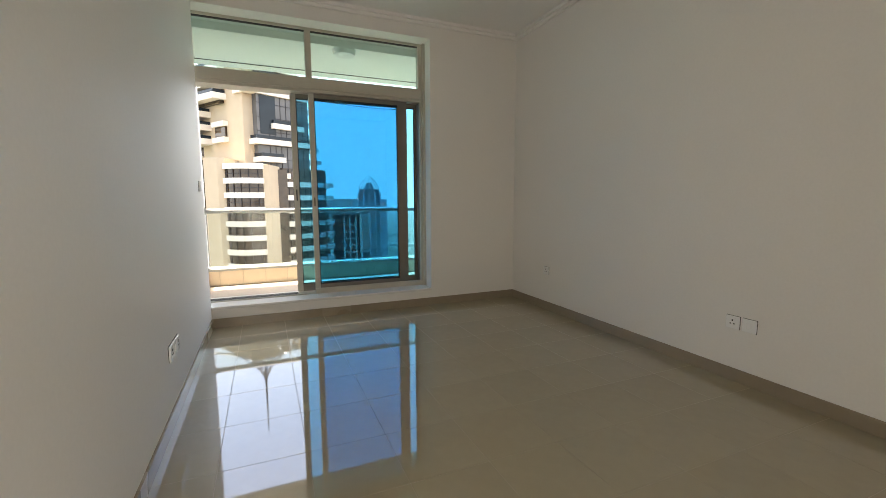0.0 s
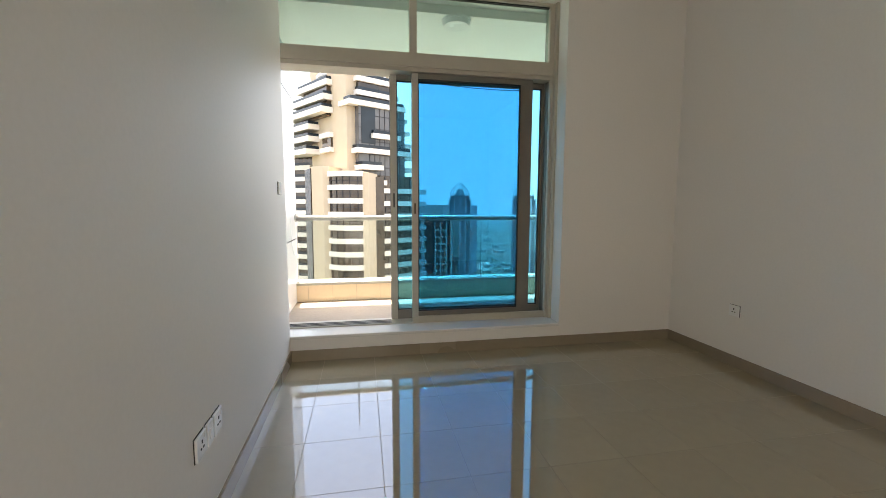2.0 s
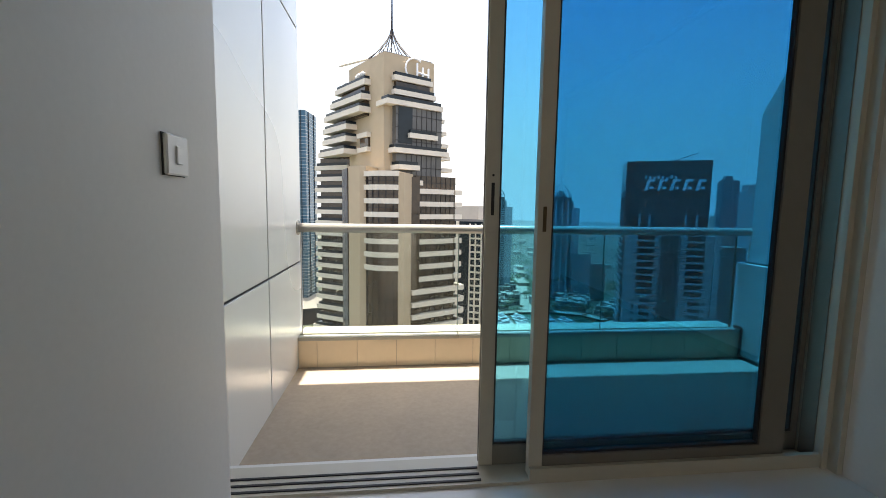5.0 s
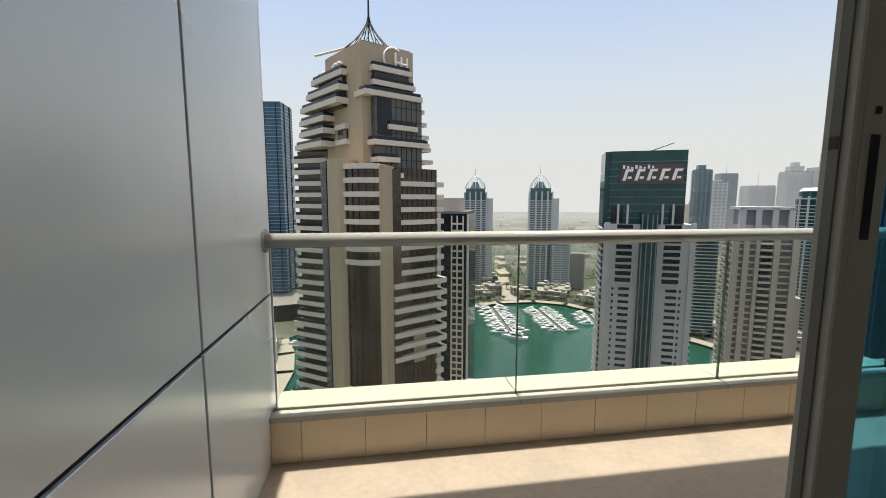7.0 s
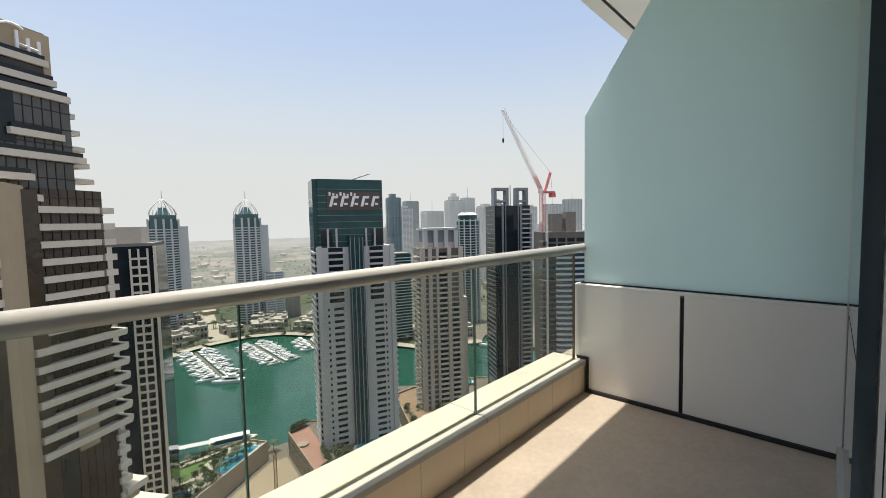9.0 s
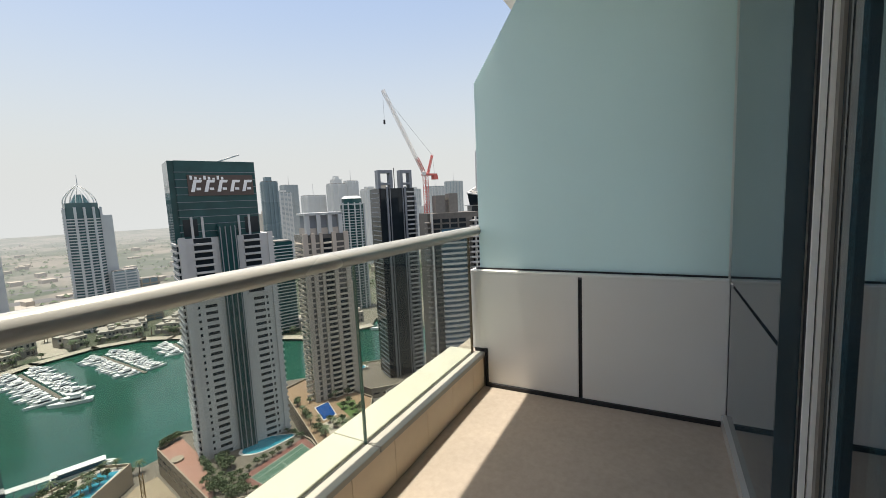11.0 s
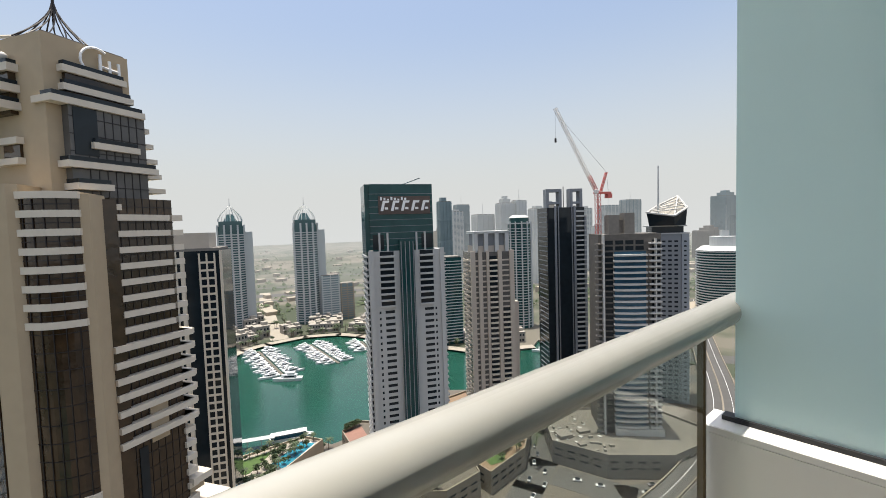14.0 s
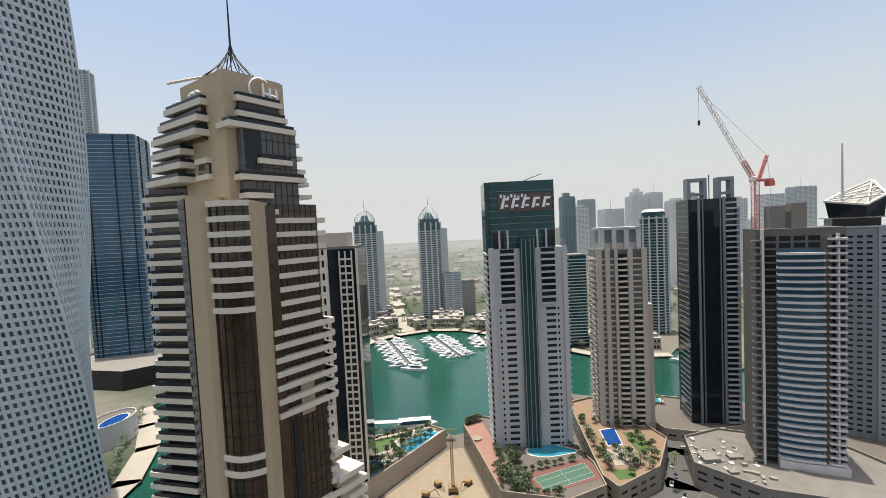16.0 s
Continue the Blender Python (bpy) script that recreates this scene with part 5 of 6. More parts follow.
q = podium("court_podium", "beige podium with a tennis court, pool and red terrace", [(8, 254), (20, 264), (62, 246), (72, 206), (71, 187), (51, 178), (22, 186)], -121, CREAM_WALL, PAVE)
patch(*q, "red_terrace", [(9, 252), (20, 258), (25, 229), (24, 195), (21, 192)], TERRA, 0.12)
patch(*q, "court_surround", [(35, 199), (70, 212), (71.5, 194), (40, 183)], COURT_RED, 0.14)
patch(*q, "court", [(39, 196), (67, 207), (68.5, 195.5), (42.5, 185)], COURT, 0.18, "green tennis court")
for a, b in (((39, 196), (67, 207)), ((42.5, 185), (68.5, 195.5)), ((39, 196), (42.5, 185)), ((67, 207), (68.5, 195.5)), ((53, 201.5), (55.5, 190.2)), ((40, 192.6), (67.4, 203.6)), ((41.6, 188.2), (68.1, 198.8))):
    part("court_line", rod(bmesh.new(), (a[0] - q[1], a[1] - q[2], q[3] + 0.3), (b[0] - q[1], b[1] - q[2], q[3] + 0.3), 0.07, 4), WHITE_RENDER, q[0])
pool(*q, [(54 + (11 + 2.2 * math.cos(2 * a * 0.3 + 0.6)) * math.cos(a * 0.3), 219 + (6 + 2.4 * math.sin(a * 0.3 - 0.8)) * math.sin(a * 0.3)) for a in range(21)], POOL)
part("round_planter", ring(bmesh.new(), 3.0, q[3], q[3] + 1.2, 20, 15 - q[1], 236 - q[2]), CREAM_WALL, q[0])
q = podium("garden_podium", "beige podium garden with a deep blue pool", [(82, 283), (73, 198), (77, 188), (104, 203), (122, 230), (114, 262), (100, 290)], -123, CREAM_WALL, ORANGE_PAVE)
pool(*q, [(89, 243), (98, 245), (95, 227), (87, 226)], POOL_BLUE)
patch(*q, "lawn", [(79, 203), (92, 203), (88, 196), (80, 195)], GRASS, 0.15)
patch(*q, "lawn", [(101, 240), (112, 236), (106, 218), (100, 218)], GRASS, 0.15)
patch(*q, "pale_paving", [(84, 222), (98, 223), (97, 207), (83, 207)], TERRACE_PAVE, 0.15)
q = podium("quay_podium", "low sand-coloured podium with curved ramps beside the water", [(118, 296), (150, 300), (182, 286), (184, 250), (148, 244), (132, 250)], -128, FAR_SAND, PAVE)
pool(*q, [(119, 293), (150, 297), (150, 290), (121, 287)], POOL)
SITE_DECK = mat("grey_dusty_roof_slab", (0.15, 0.138, 0.12), 0.9, 0, 0.15, 0.3)
q = podium("site_podium", "unfinished concrete podium with a sandy flat roof", [(131, 229), (154, 236), (205, 214), (214, 176), (172, 168), (140, 180), (121, 203)], -122, CONCRETE, SITE_DECK)
part("roof_plant", boxes((-36, -28, 2, 9, q[3], q[3] + 2.2), (-22, -15, 4, 8, q[3], q[3] + 1.6), (-30, -26, -8, -5, q[3], q[3] + 1.4)), CONCRETE, q[0])
yard = random.Random(21)
RUBBLE = mat("grey_site_rubble", (0.26, 0.24, 0.21), 0.9, 0, 0.8, 0.25)
for i in range(46):
    a, b = yard.uniform(122, 150), yard.uniform(184, 226)
    w, d, hh = yard.uniform(0.8, 3.4), yard.uniform(0.6, 2.2), yard.uniform(0.4, 1.5)
    if b > 229 - 0.45 * (140 - a) or (a < 136 and b < 196):
        continue
    o = part("site_material", bevelled(-w / 2, w / 2, -d / 2, d / 2, 0, hh, 0.08), RUBBLE if i % 3 else WHITE_RENDER, q[0])
    o.matrix_basis = pose(a - q[1], b - q[2], q[3] + 0.1, 0, 0, yard.uniform(0, 180))
q = podium("round_podium", "white curved podium with an oval blue pool", [(-233 + 12 * math.cos(a * 0.35), 283 + 17 * math.sin(a * 0.35)) for a in range(18)], -119, WHITE_RENDER, PAVE)
pool(*q, [(-230 + 6 * math.cos(a * 0.52), 281 + 11 * math.sin(a * 0.52)) for a in range(12)], POOL_BLUE)
podium("office_podium", "grey stone podium below the blue glass tower", [(-390, 400), (-300, 380), (-268, 405), (-280, 470), (-380, 480)], -117, DARK_METAL, CONCRETE)


def strip(name, pts, w, m, label, z=G + 0.06, kind="structure", thick=0.12):
    bm = bmesh.new()
    for a, b in zip(pts, pts[1:]):
        A, B = Vector(cityxy(*a)), Vector(cityxy(*b))
        d = (B - A).normalized()
        nn = Vector((-d.y, d.x)) * w / 2
        e = d * w * 0.2
        prism(bm, [tuple(A - e + nn), tuple(B + e + nn), tuple(B + e - nn), tuple(A - e - nn)], z - thick, z)
    return solid(name, bm, m, label, "road" if m is ASPHALT else "pavement", kind)


strip("road", [(60, 150), (98, 188), (116, 205), (128, 238), (150, 275), (230, 285), (320, 270)], 16, ASPHALT, "grey asphalt street between the podiums")
strip("road", [(118, 190), (140, 165), (190, 150), (330, 140)], 18, ASPHALT, "grey asphalt street", G + 0.10)
strip("road", [(330, 330), (420, 260), (520, 330)], 26, ASPHALT, "broad asphalt road beyond the towers")
strip("road", [(-53, 560), (-74, 660), (-100, 830), (-120, 1000)], 22, TERRACE_PAVE, "pale avenue running inland from the shore")
for f, w in ((880, 26), (960, 44), (1090, 20), (1300, 24)):
    strip("road", [(-900, f + 40), (-200, f), (500, f - 40), (1500, f - 150)], w, ASPHALT, "wide highway across the plain", G + 0.08)
strip("pavement", [(-183, 205), (-185, 231), (-201, 271), (-224, 306), (-250, 335)], 14, TERRACE_PAVE, "curved pale waterside promenade", G + 0.14)
strip("pavement", [(-102, 496), (-89, 521), (-66, 540), (-22, 559), (20, 554), (45, 535), (90, 492), (130, 445), (156, 417), (221, 410)], 12, TERRACE_PAVE, "pale waterside promenade", G + 0.14)
plan("site", [(-2, 250), (7, 252), (20, 190), (10, 140), (-70, 140), (-62, 182), (-40, 201)], G, G + 0.05, SAND, "sandy building site", "ground")



def viaduct():
    t = thing("viaduct", citypose(300, 255), "curved concrete road viaduct with low parapets", "bridge")
    line = [(560, 520), (470, 430), (395, 352), (335, 290), (292, 245), (252, 207), (205, 172), (140, 142), (60, 120)]
    pts = []
    for k in range(len(line) - 1):
        p = [Vector(line[max(0, min(len(line) - 1, k + d))]) for d in (-1, 0, 1, 2)]
        for j in range(5):
            u = j / 5
            pts.append(0.5 * (2 * p[1] + (p[2] - p[0]) * u + (2 * p[0] - 5 * p[1] + 4 * p[2] - p[3]) * u * u + (3 * p[1] - p[0] - 3 * p[2] + p[3]) * u ** 3))
    pts = [p - Vector((300, 255)) for p in pts]

    def sweep(name, o0, o1, z0, z1, m):
        bm = bmesh.new()
        rows = []
        for i, p in enumerate(pts):
            d = (pts[min(i + 1, len(pts) - 1)] - pts[max(i - 1, 0)]).normalized()
            nn = Vector((-d.y, d.x))
            rows.append([bm.verts.new((*(p + nn * o), z)) for o, z in ((o0, z0), (o1, z0), (o1, z1), (o0, z1))])
        for a, b in zip(rows, rows[1:]):
            for k in range(4):
                bm.faces.new((a[k], a[(k + 1) % 4], b[(k + 1) % 4], b[k]))
        bm.faces.new(rows[0])
        bm.faces.new(rows[-1][::-1])
        bmesh.ops.recalc_face_normals(bm, faces=bm.faces[:])
        part(name, bm, m, t)

    sweep("deck", -11, 11, 6.4, 8.0, CONCRETE)
    sweep("carriageway", -10.4, -0.6, 8.0, 8.06, ASPHALT)
    sweep("carriageway", 0.6, 10.4, 8.0, 8.06, ASPHALT)
    for o in (-11, -0.4, 10.4):
        sweep("parapet", o, o + 0.6, 8.0, 9.1, CREAM_WALL)
    for o in (-5.6, 5.4):
        sweep("lane_line", o, o + 0.25, 8.06, 8.08, SIGN_WHITE)
    for i in range(2, len(pts) - 1, 3):
        part("pier", ring(bmesh.new(), 1.3, 0, 6.4, 12, pts[i].x, pts[i].y), CONCRETE, t)


viaduct()

# piling rig and diggers on the site
rig = thing("piling_rig", citypose(0, 208), "tall orange piling rig on the sand", "construction machine")
part("mast", lattice(bmesh.new(), (0, 0, 2), (0, 0, 27), 1.2, 10, 0.2), YELLOW, rig)
part("body", bevelled(-2.5, 2.5, -1.5, 3.5, 1.2, 3.6, 0.2), YELLOW, rig)
part("track", bevelled(-2.6, -1.6, -2, 4, 0, 1.2, 0.3), DARK_METAL, rig)
part("track", bevelled(1.6, 2.6, -2, 4, 0, 1.2, 0.3), DARK_METAL, rig)


def digger(r, f, turn):
    d = thing("excavator", citypose(r, f, G, turn), "small yellow excavator parked on the sand", "construction machine", "site machines")
    part("body", bevelled(-1.4, 1.4, -1.5, 2.0, 1.1, 2.9, 0.2), YELLOW, d)
    part("track", bevelled(-1.5, -0.8, -2, 2.2, 0, 1.1, 0.3), DARK_METAL, d)
    part("track", bevelled(0.8, 1.5, -2, 2.2, 0, 1.1, 0.3), DARK_METAL, d)
    part("boom", rod(rod(bmesh.new(), (0, -1.5, 2), (0, -5, 4.6), 0.3, 5), (0, -5, 4.6), (0, -7, 1), 0.22, 5), YELLOW, d)


for r, f, a in ((-8, 214, 30), (8, 214, -40), (-14, 206, 80), (2, 200, 10)):
    digger(r, f, a)


# ---- boats ----
def yacht():
    t = thing("yacht", citypose(-31, 410, WATER), "white motor yacht moored at a pontoon", "boat", "moored yachts")
    bm = bmesh.new()
    out = [(-2.0, -8), (2.0, -8), (2.3, 0), (1.6, 5), (0, 9), (-1.6, 5), (-2.3, 0)]
    lo = [bm.verts.new((x * 0.75, y * 0.95, -0.3)) for x, y in out]
    hi = [bm.verts.new((x, y, 1.7)) for x, y in out]
    bm.faces.new(lo[::-1])
    bm.faces.new(hi)
    for i in range(7):
        bm.faces.new((lo[i], lo[(i + 1) % 7], hi[(i + 1) % 7], hi[i]))
    part("hull", bm, BOAT, t)
    part("cabin", prism(bmesh.new(), [(-1.7, -5), (1.7, -5), (1.5, 2), (0, 4), (-1.5, 2)], 1.7, 3.6), BOAT, t)
    part("window_band", prism(bmesh.new(), [(-1.75, -4), (1.75, -4), (1.55, 1.6), (0, 3.8), (-1.55, 1.6)], 2.3, 3.1), DARK_GLASS, t)
    part("flybridge", prism(bmesh.new(), [(-1.4, -4), (1.4, -4), (1.2, 0), (-1.2, 0)], 3.6, 4.8), BOAT, t)
    return t


boat = yacht()
boat.matrix_basis = citypose(-33, 405, WATER, 78) @ Matrix.Diagonal((1.6, 1.6, 1.6, 1))
rng = random.Random(5)
for (r0, f0), (r1, f1), k in (((-73, 518), (-38, 418), 17), ((-16, 524), (14, 438), 15), ((44, 514), (50, 470), 8)):
    strip("pontoon", [(r0, f0), (r1, f1)], 3, PAVE, "narrow pale mooring pontoon", WATER + 0.5, "structure", 0.6)
    ang = math.degrees(math.atan2(f1 - f0, r1 - r0))
    for i in range(k):
        for sd in (-1, 1):
            q = (i + rng.random() * 0.4) / k
            s = rng.uniform(0.7, 1.15)
            off = sd * (8.5 * s + 2)
            dr, df = -(f1 - f0), r1 - r0
            ln = math.hypot(dr, df)
            c = copy_thing(boat, citypose(r0 + (r1 - r0) * q + dr / ln * off, f0 + (f1 - f0) * q + df / ln * off, WATER, ang + (0 if sd > 0 else 180) + rng.uniform(-6, 6)))
            c.scale = (s, s, s)
for r, f, s, a in ((226, 392, 1.5, 60), (-232, 328, 1.2, 100), (-226, 332, 1.0, 95), (-76, 400, 0.6, 20)):
    c = copy_thing(boat, citypose(r, f, WATER, a))
    c.scale = (s, s, s)
ferry = thing("water_bus", citypose(-24, 289, WATER, 4), "long white and blue water bus at its pier", "boat")
part("hull", prism(bmesh.new(), [(-13, -3), (11, -3), (15, 0), (11, 3), (-13, 3)], -0.2, 1.6), BOAT, ferry)
part("cabin", bevelled(-12, 10, -2.6, 2.6, 1.6, 4.2, 0.6), BLUE_FACADE, ferry)
part("roof", bevelled(-12.4, 10.5, -2.8, 2.8, 4.2, 4.7, 0.2), BOAT, ferry)
pier = thing("boat_shelter", citypose(-45, 284, G), "flat-roofed shelter on the quay by the water", "shelter")
part("roof", bevelled(-14, 12, -2.5, 2.5, 3.4, 3.8, 0.1), GREY_WALL, pier)
for x in (-12, -4, 4, 11):
    part("post", boxes((x - 0.2, x + 0.2, -2, -1.6, 0, 3.4)), GREY_WALL, pier)


# ---- villas, cars, palms and trees ----
def villa():
    t = thing("villa", citypose(-80, 560), "low sand-coloured waterside villa with flat roofs", "house", "waterside villas")
    part("wall", boxes((-7, 7, 0, 11, 0, 10)), VILLA, t)
    part("wing", boxes((-7.4, -1, -3, 0.3, 0, 5)), VILLA, t)
    part("tower_room", boxes((1, 6, 3, 9, 10, 13.5)), VILLA, t)
    part("roof", boxes((-7.4, 7.4, -0.4, 11.4, 10, 10.6)), VILLA, t)
    for x in (-5, -1.5, 2, 5):
        part("window", boxes((x - 0.8, x + 0.8, -0.06, 0.4, 6.2, 8.4)), DARK_GLASS, t)
    for x in (1.5, 4.5):
        part("window", boxes((x - 1.0, x + 1.0, -0.06, 0.4, 1.0, 3.4)), DARK_GLASS, t)
    return t


shore = [(-102, 496), (-89, 521), (-66, 540), (-22, 559), (20, 554), (45, 535), (90, 492), (130, 445), (156, 417), (221, 410)]
house = villa()
house.matrix_basis = citypose(-112, 520, G, 40)
for row, off in enumerate((18, 35, 53, 73, 95, 120)):
    for a, b in zip(shore, shore[1:]):
        dr, df = b[0] - a[0], b[1] - a[1]
        ln = math.hypot(dr, df)
        for i in range(max(1, int(ln / 13))):
            q = (i + 0.5 + rng.uniform(-0.2, 0.2)) / max(1, int(ln / 13))
            r, f = a[0] + dr * q - df / ln * off, a[1] + df * q + dr / ln * off
            if abs(r + 55 + (f - 560) * 0.16) < 13 or (r > 120 and row > 1) or abs(r - 142) < 18 or math.hypot(r + 123, f - 650) < 30 or math.hypot(r + 31, f - 650) < 34:
                continue
            c = copy_thing(house, citypose(r, f, G, math.degrees(math.atan2(df, dr)) + rng.uniform(-5, 5)))
            s = rng.uniform(0.95, 1.3)
            c.scale = (s, s, s * rng.uniform(0.8, 1.25))


def palm():
    t = thing("palm_tree", citypose(0, 262), "date palm with a slender trunk and drooping fronds", "tree", "palms")
    part("trunk", rod(bmesh.new(), (0, 0, 0), (0.2, 0.1, 7), 0.28, 6, 0.18), TRUNK, t)
    bm = bmesh.new()
    for k in range(15):
        a = k * 2.4
        rise = 0.9 - 1.3 * (k / 15)
        prev = None
        for j in range(5):
            q = j / 4
            rad = 3.4 * q
            z = 7 + 2.2 * rise * q - 2.2 * q * q
            w = 0.42 * (1 - 0.75 * q) + 0.05
            x, y = 0.2 + rad * math.cos(a), 0.1 + rad * math.sin(a)
            px, py = -math.sin(a) * w, math.cos(a) * w
            cur = [bm.verts.new((x + px, y + py, z - 0.18)), bm.verts.new((x, y, z)), bm.verts.new((x - px, y - py, z - 0.18))]
            if prev:
                bm.faces.new((prev[0], prev[1], cur[1], cur[0]))
                bm.faces.new((prev[1], prev[2], cur[2], cur[1]))
            prev = cur
    part("crown", bm, LEAF, t)
    return t


def bush():
    t = thing("tree", citypose(-4, 262), "small leafy green tree with an uneven crown", "tree", "broadleaf trees")
    part("trunk", rod(rod(bmesh.new(), (0, 0, 0), (0, 0, 2.2), 0.22, 5, 0.14), (0, 0, 1.6), (0.9, 0.5, 3.4), 0.12, 4, 0.05), TRUNK, t)
    bm = bmesh.new()
    g = random.Random(3)
    for k in range(130):
        a, b, rr = g.uniform(0, 6.28), g.uniform(-0.5, 1.4), g.uniform(0.7, 2.2) * (1 + 0.3 * math.sin(3 * k))
        c = Vector((rr * math.cos(a) * math.cos(b), rr * math.sin(a) * math.cos(b), 3.4 + 1.3 * math.sin(b)))
        n1 = Vector((g.uniform(-1, 1), g.uniform(-1, 1), g.uniform(-1, 1))).normalized()
        n2 = n1.orthogonal().normalized()
        n3 = n1.cross(n2)
        vs = [bm.verts.new(c + (n2 * math.cos(q) + n3 * math.sin(q)) * 0.42 + n1 * (0.1 if i % 2 else 0)) for i, q in enumerate((0, 1.2, 2.6, 3.9, 5.2))]
        bm.faces.new(vs)
    part("crown", bm, LEAF, t)
    return t


pt, bt = palm(), bush()


def plant(src, r, f, z, lo=0.8, hi=1.3):
    c = copy_thing(src, citypose(r, f, z, rng.uniform(0, 360)))
    s = rng.uniform(lo, hi)
    c.scale = (s, s, s)


for a, b in (((-8, 255), (-44, 207)), ((-12, 258), (-50, 244)), ((-50, 240), (-60, 190)), ((-27, 226), (-45, 206))):
    for i in range(12):
        q = (i + rng.random() * 0.6) / 12
        plant(bt if i % 3 else pt, a[0] + (b[0] - a[0]) * q + rng.uniform(-1, 1), a[1] + (b[1] - a[1]) * q, -123.9, 0.5, 1.0)
for a, b in (((24, 226), (27, 190)), ((27, 187), (50, 181)), ((60, 236), (70, 210)), ((10, 254), (20, 260)), ((32, 200), (66, 210))):
    for i in range(9):
        q = (i + rng.random() * 0.6) / 9
        plant(bt, a[0] + (b[0] - a[0]) * q, a[1] + (b[1] - a[1]) * q, -120.9, 0.5, 1.0)
for i in range(34):
    q0 = rng.random()
    plant(bt if i % 4 else pt, -58 + 44 * q0 + rng.uniform(-6, 3), 205 + 46 * q0 + rng.uniform(-3, 8), -123.9, 0.5, 1.05)
for i in range(30):
    plant(bt, rng.uniform(22, 36), rng.uniform(188, 224), -120.9, 0.5, 1.2)
for i in range(60):
    r, f = rng.uniform(78, 112), rng.uniform(196, 262)
    if 84 < r < 101 and 222 < f < 247:
        continue
    plant(pt if i % 3 == 0 else bt, r, f, -122.9, 0.6, 1.1)
for i in range(14):
    plant(pt, 120 + i * 2.2, 288 + rng.uniform(-2, 2), -127.9, 0.6, 0.9)
for i in range(20):
    q = i / 20
    plant(pt, -190 - 55 * q + rng.uniform(-4, 1), 225 + 105 * q, G, 0.7, 1.1)
for i in range(150):
    k = rng.randrange(len(shore) - 1)
    q = rng.random()
    a, b = shore[k], shore[k + 1]
    dr, df = b[0] - a[0], b[1] - a[1]
    ln = math.hypot(dr, df)
    off = rng.choice((9, 11, 30, 51, 75, 104))
    plant(pt if rng.random() < 0.6 else bt, a[0] + dr * q - df / ln * off, a[1] + df * q + dr / ln * off, G, 0.9, 1.6)
for i in range(30):
    plant(pt, -53 - 0.17 * i * 9 + rng.choice((-14, 14)), 566 + i * 9, G, 1.0, 1.5)

CAR_COLS = [mat("white_car_paint", (0.75, 0.75, 0.75), 0.3), mat("grey_car_paint", (0.2, 0.2, 0.22), 0.3), mat("silver_car_paint", (0.5, 0.5, 0.5), 0.3)]
for i, (r, f, a) in enumerate(((106, 186, -40), (117, 213, -28), (120, 222, -25), (138, 258, -38), (90, 170, -45), (84, 176, 135), (124, 184, 60), (157, 168, 74), (101, 193, -40), (111, 206, -30), (124, 235, -18), (112, 196, 140), (132, 176, 55), (144, 270, -35), (150, 164, 70), (96, 180, -45), (165, 158, 78))):
    cname = ("white", "dark grey", "silver")[i % 3]
    c = thing("car", citypose(r, f, G + 0.10, a), cname + " car on the asphalt street", "car", "street cars")
    part("body", bevelled(-0.9, 0.9, -2.2, 2.2, 0.25, 0.95, 0.15), CAR_COLS[i % 3], c)
    part("cabin", bevelled(-0.8, 0.8, -1.4, 1.1, 0.95, 1.5, 0.2), DARK_GLASS, c)
    for x in (-0.85, 0.85):
        for y in (-1.35, 1.35):
            part("wheel", rod(bmesh.new(), (x - 0.1, y, 0.32), (x + 0.1, y, 0.32), 0.32, 8), RUBBER, c)

# scattered scrub and low houses on the plain
g = random.Random(11)
vv, ff = [], []
for i in range(4200):
    f = 600 + 2600 * g.random() ** 1.6
    r = g.uniform(-0.75, 1.5) * f
    if -150 < r < 90 and f < 720:
        continue
    x, y = cityxy(r, f)
    s, h = g.uniform(2.5, 8), g.uniform(3, 8)
    o = len(vv)
    vv += [(x + s * math.cos(k * 1.257 + i) * g.uniform(0.6, 1.2), y + s * math.sin(k * 1.257 + i) * g.uniform(0.6, 1.2), G + h * g.uniform(0.1, 0.5)) for k in range(5)] + [(x, y, G + h)]
    ff += [(o + k, o + (k + 1) % 5, o + 5) for k in range(5)]
me = bpy.data.meshes.new("scrub")
me.from_pydata(vv, [], ff)
me.materials.append(LEAF)
tagged(new("scrub", me), "dark green scrub and trees dotted over the plain", "scrub", kind="stuff")
bm = bmesh.new()
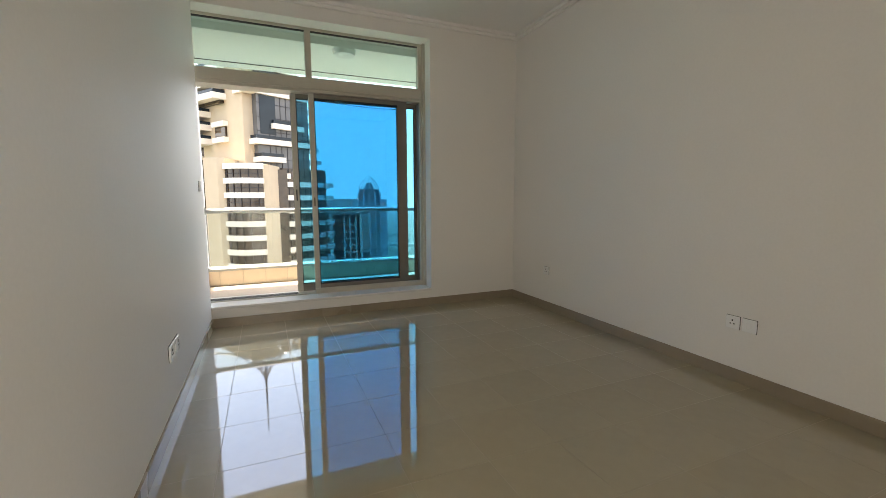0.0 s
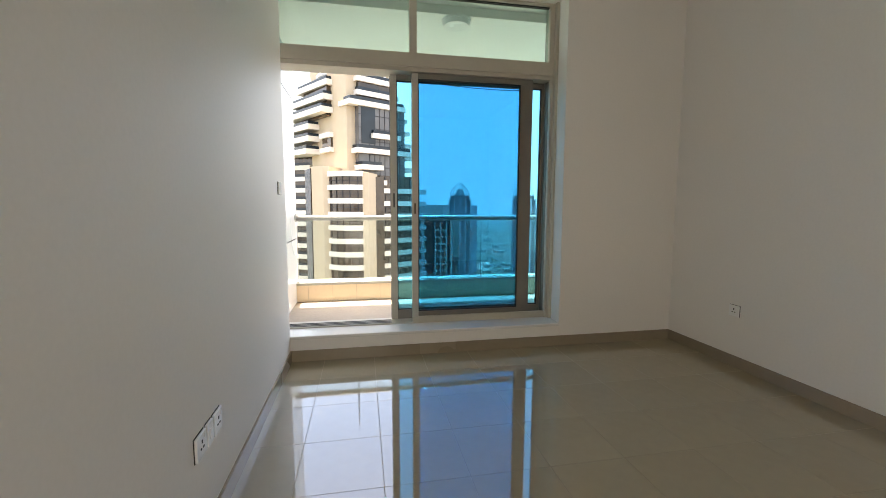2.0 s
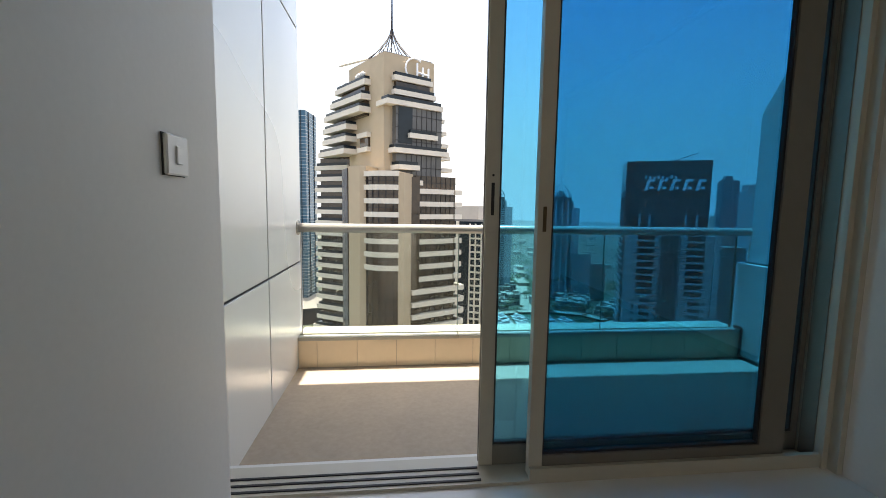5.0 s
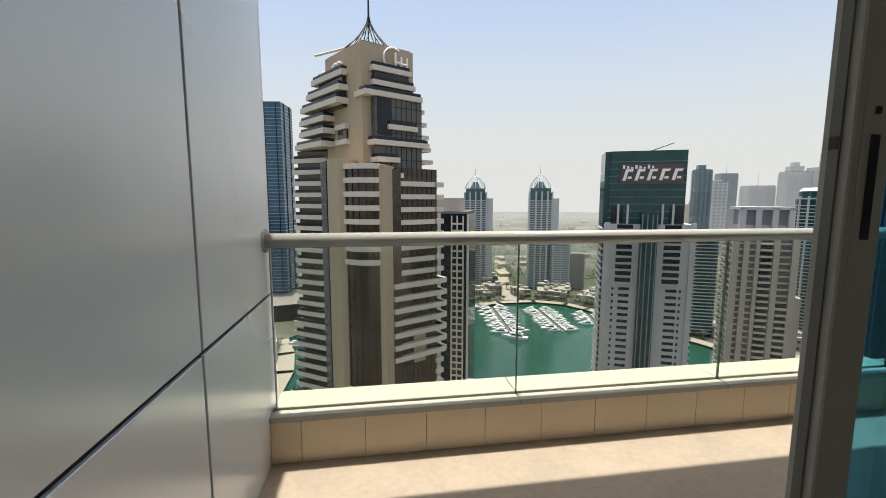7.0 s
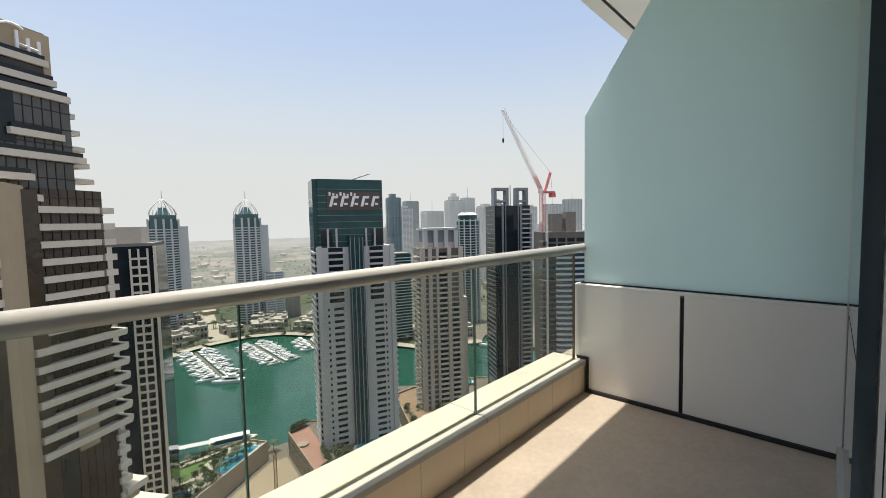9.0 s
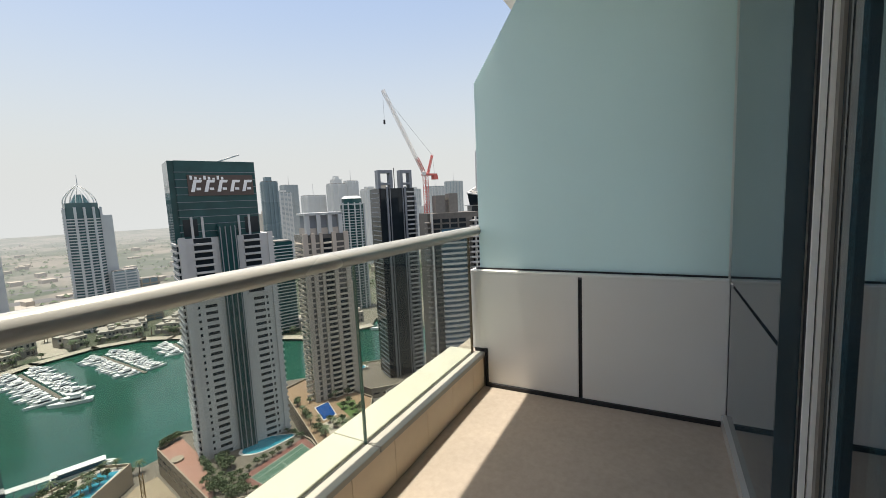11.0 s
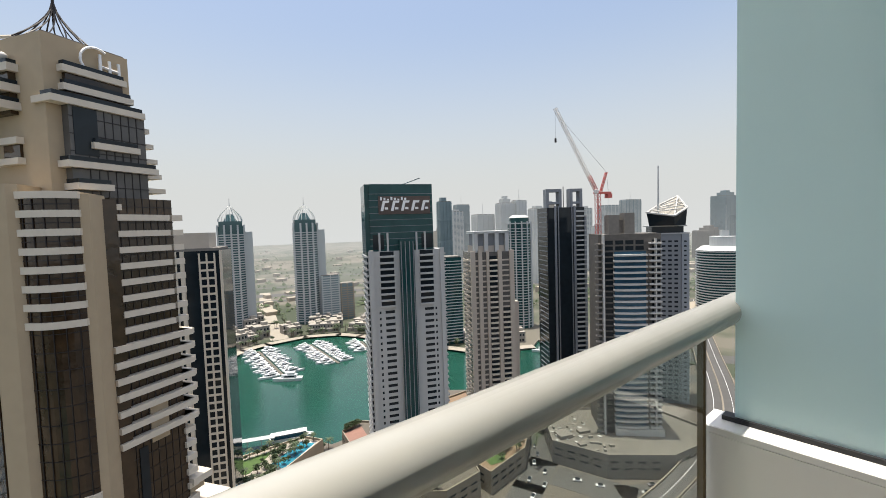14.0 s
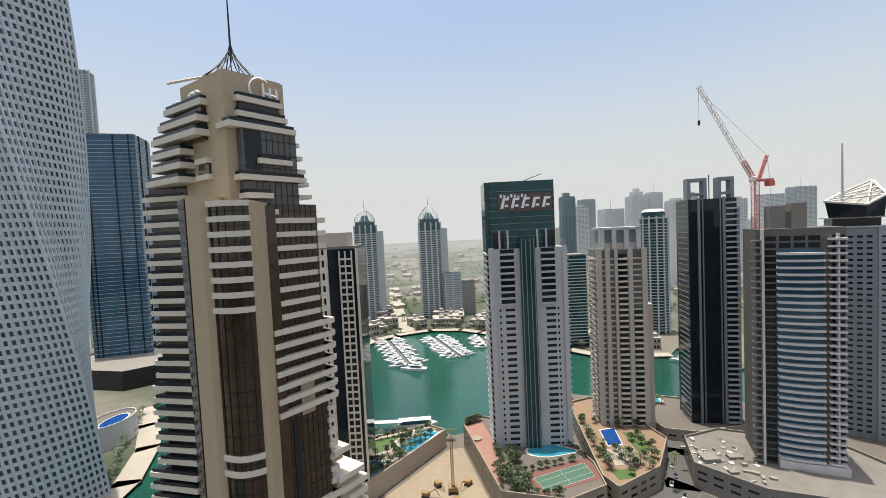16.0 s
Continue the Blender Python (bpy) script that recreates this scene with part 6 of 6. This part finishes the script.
for i in range(330):
    f = 700 + 2500 * g.random() ** 1.5
    r = g.uniform(-0.75, 1.5) * f
    x, y = cityxy(r, f)
    w, d, h = g.uniform(8, 34), g.uniform(8, 26), g.uniform(4, 14)
    box(bm, x - w / 2, x + w / 2, y - d / 2, y + d / 2, G, G + h)
tagged(solid("low_house", bm, FAR_SAND, "pale low houses scattered over the sandy plain", "houses", "stuff"))
# ---- tiles ----
def tiled(name, parent, xs, ys, z, m, gap=0.0012, thick=0.004):
    cache = {}
    for x0, x1 in zip(xs, xs[1:]):
        for y0, y1 in zip(ys, ys[1:]):
            key = (round(x1 - x0, 3), round(y1 - y0, 3))
            if key not in cache:
                w, d = key[0] / 2 - gap, key[1] / 2 - gap
                bm = bmesh.new()
                lo = [bm.verts.new(p) for p in ((-w, -d, 0), (w, -d, 0), (w, d, 0), (-w, d, 0))]
                e = 0.0012
                hi = [bm.verts.new(p) for p in ((-w + e, -d + e, thick), (w - e, -d + e, thick), (w - e, d - e, thick), (-w + e, d - e, thick))]
                bm.faces.new(hi)
                for i in range(4):
                    bm.faces.new((lo[i], lo[(i + 1) % 4], hi[(i + 1) % 4], hi[i]))
                cache[key] = link(name, bm, m)
            part(name, cache[key], None, parent).location = ((x0 + x1) / 2, (y0 + y1) / 2, z)


tiled("tile", floor, [0, 0.26] + [0.26 + 0.386 * k for k in range(1, 8)] + [ROOM_W], [-ROOM_D] + [-0.385 - 0.41 * k for k in range(11, -1, -1)] + [0], -0.004, TILE, 0.0005)
tiled("tile", bslab, [BX0] + [-0.071 + 0.278 * k for k in range(12)] + [BX1], [0.40, 0.60, 0.878, 1.156, 1.434, PAR], BF - 0.006, BTILE, 0.0015)
ptile = {}
xs = [BX0] + [-0.071 + 0.278 * k for k in range(12)] + [BX1]
for x0, x1 in zip(xs, xs[1:]):
    key = round(x1 - x0, 3)
    if key not in ptile:
        ptile[key] = link("wall_tile", bevelled(-key / 2 + 0.0012, key / 2 - 0.0012, 0, 0.009, BF, 0.283, 0.0012), BWALL)
    part("wall_tile", ptile[key], None, parapet).location = ((x0 + x1) / 2, PAR, 0)
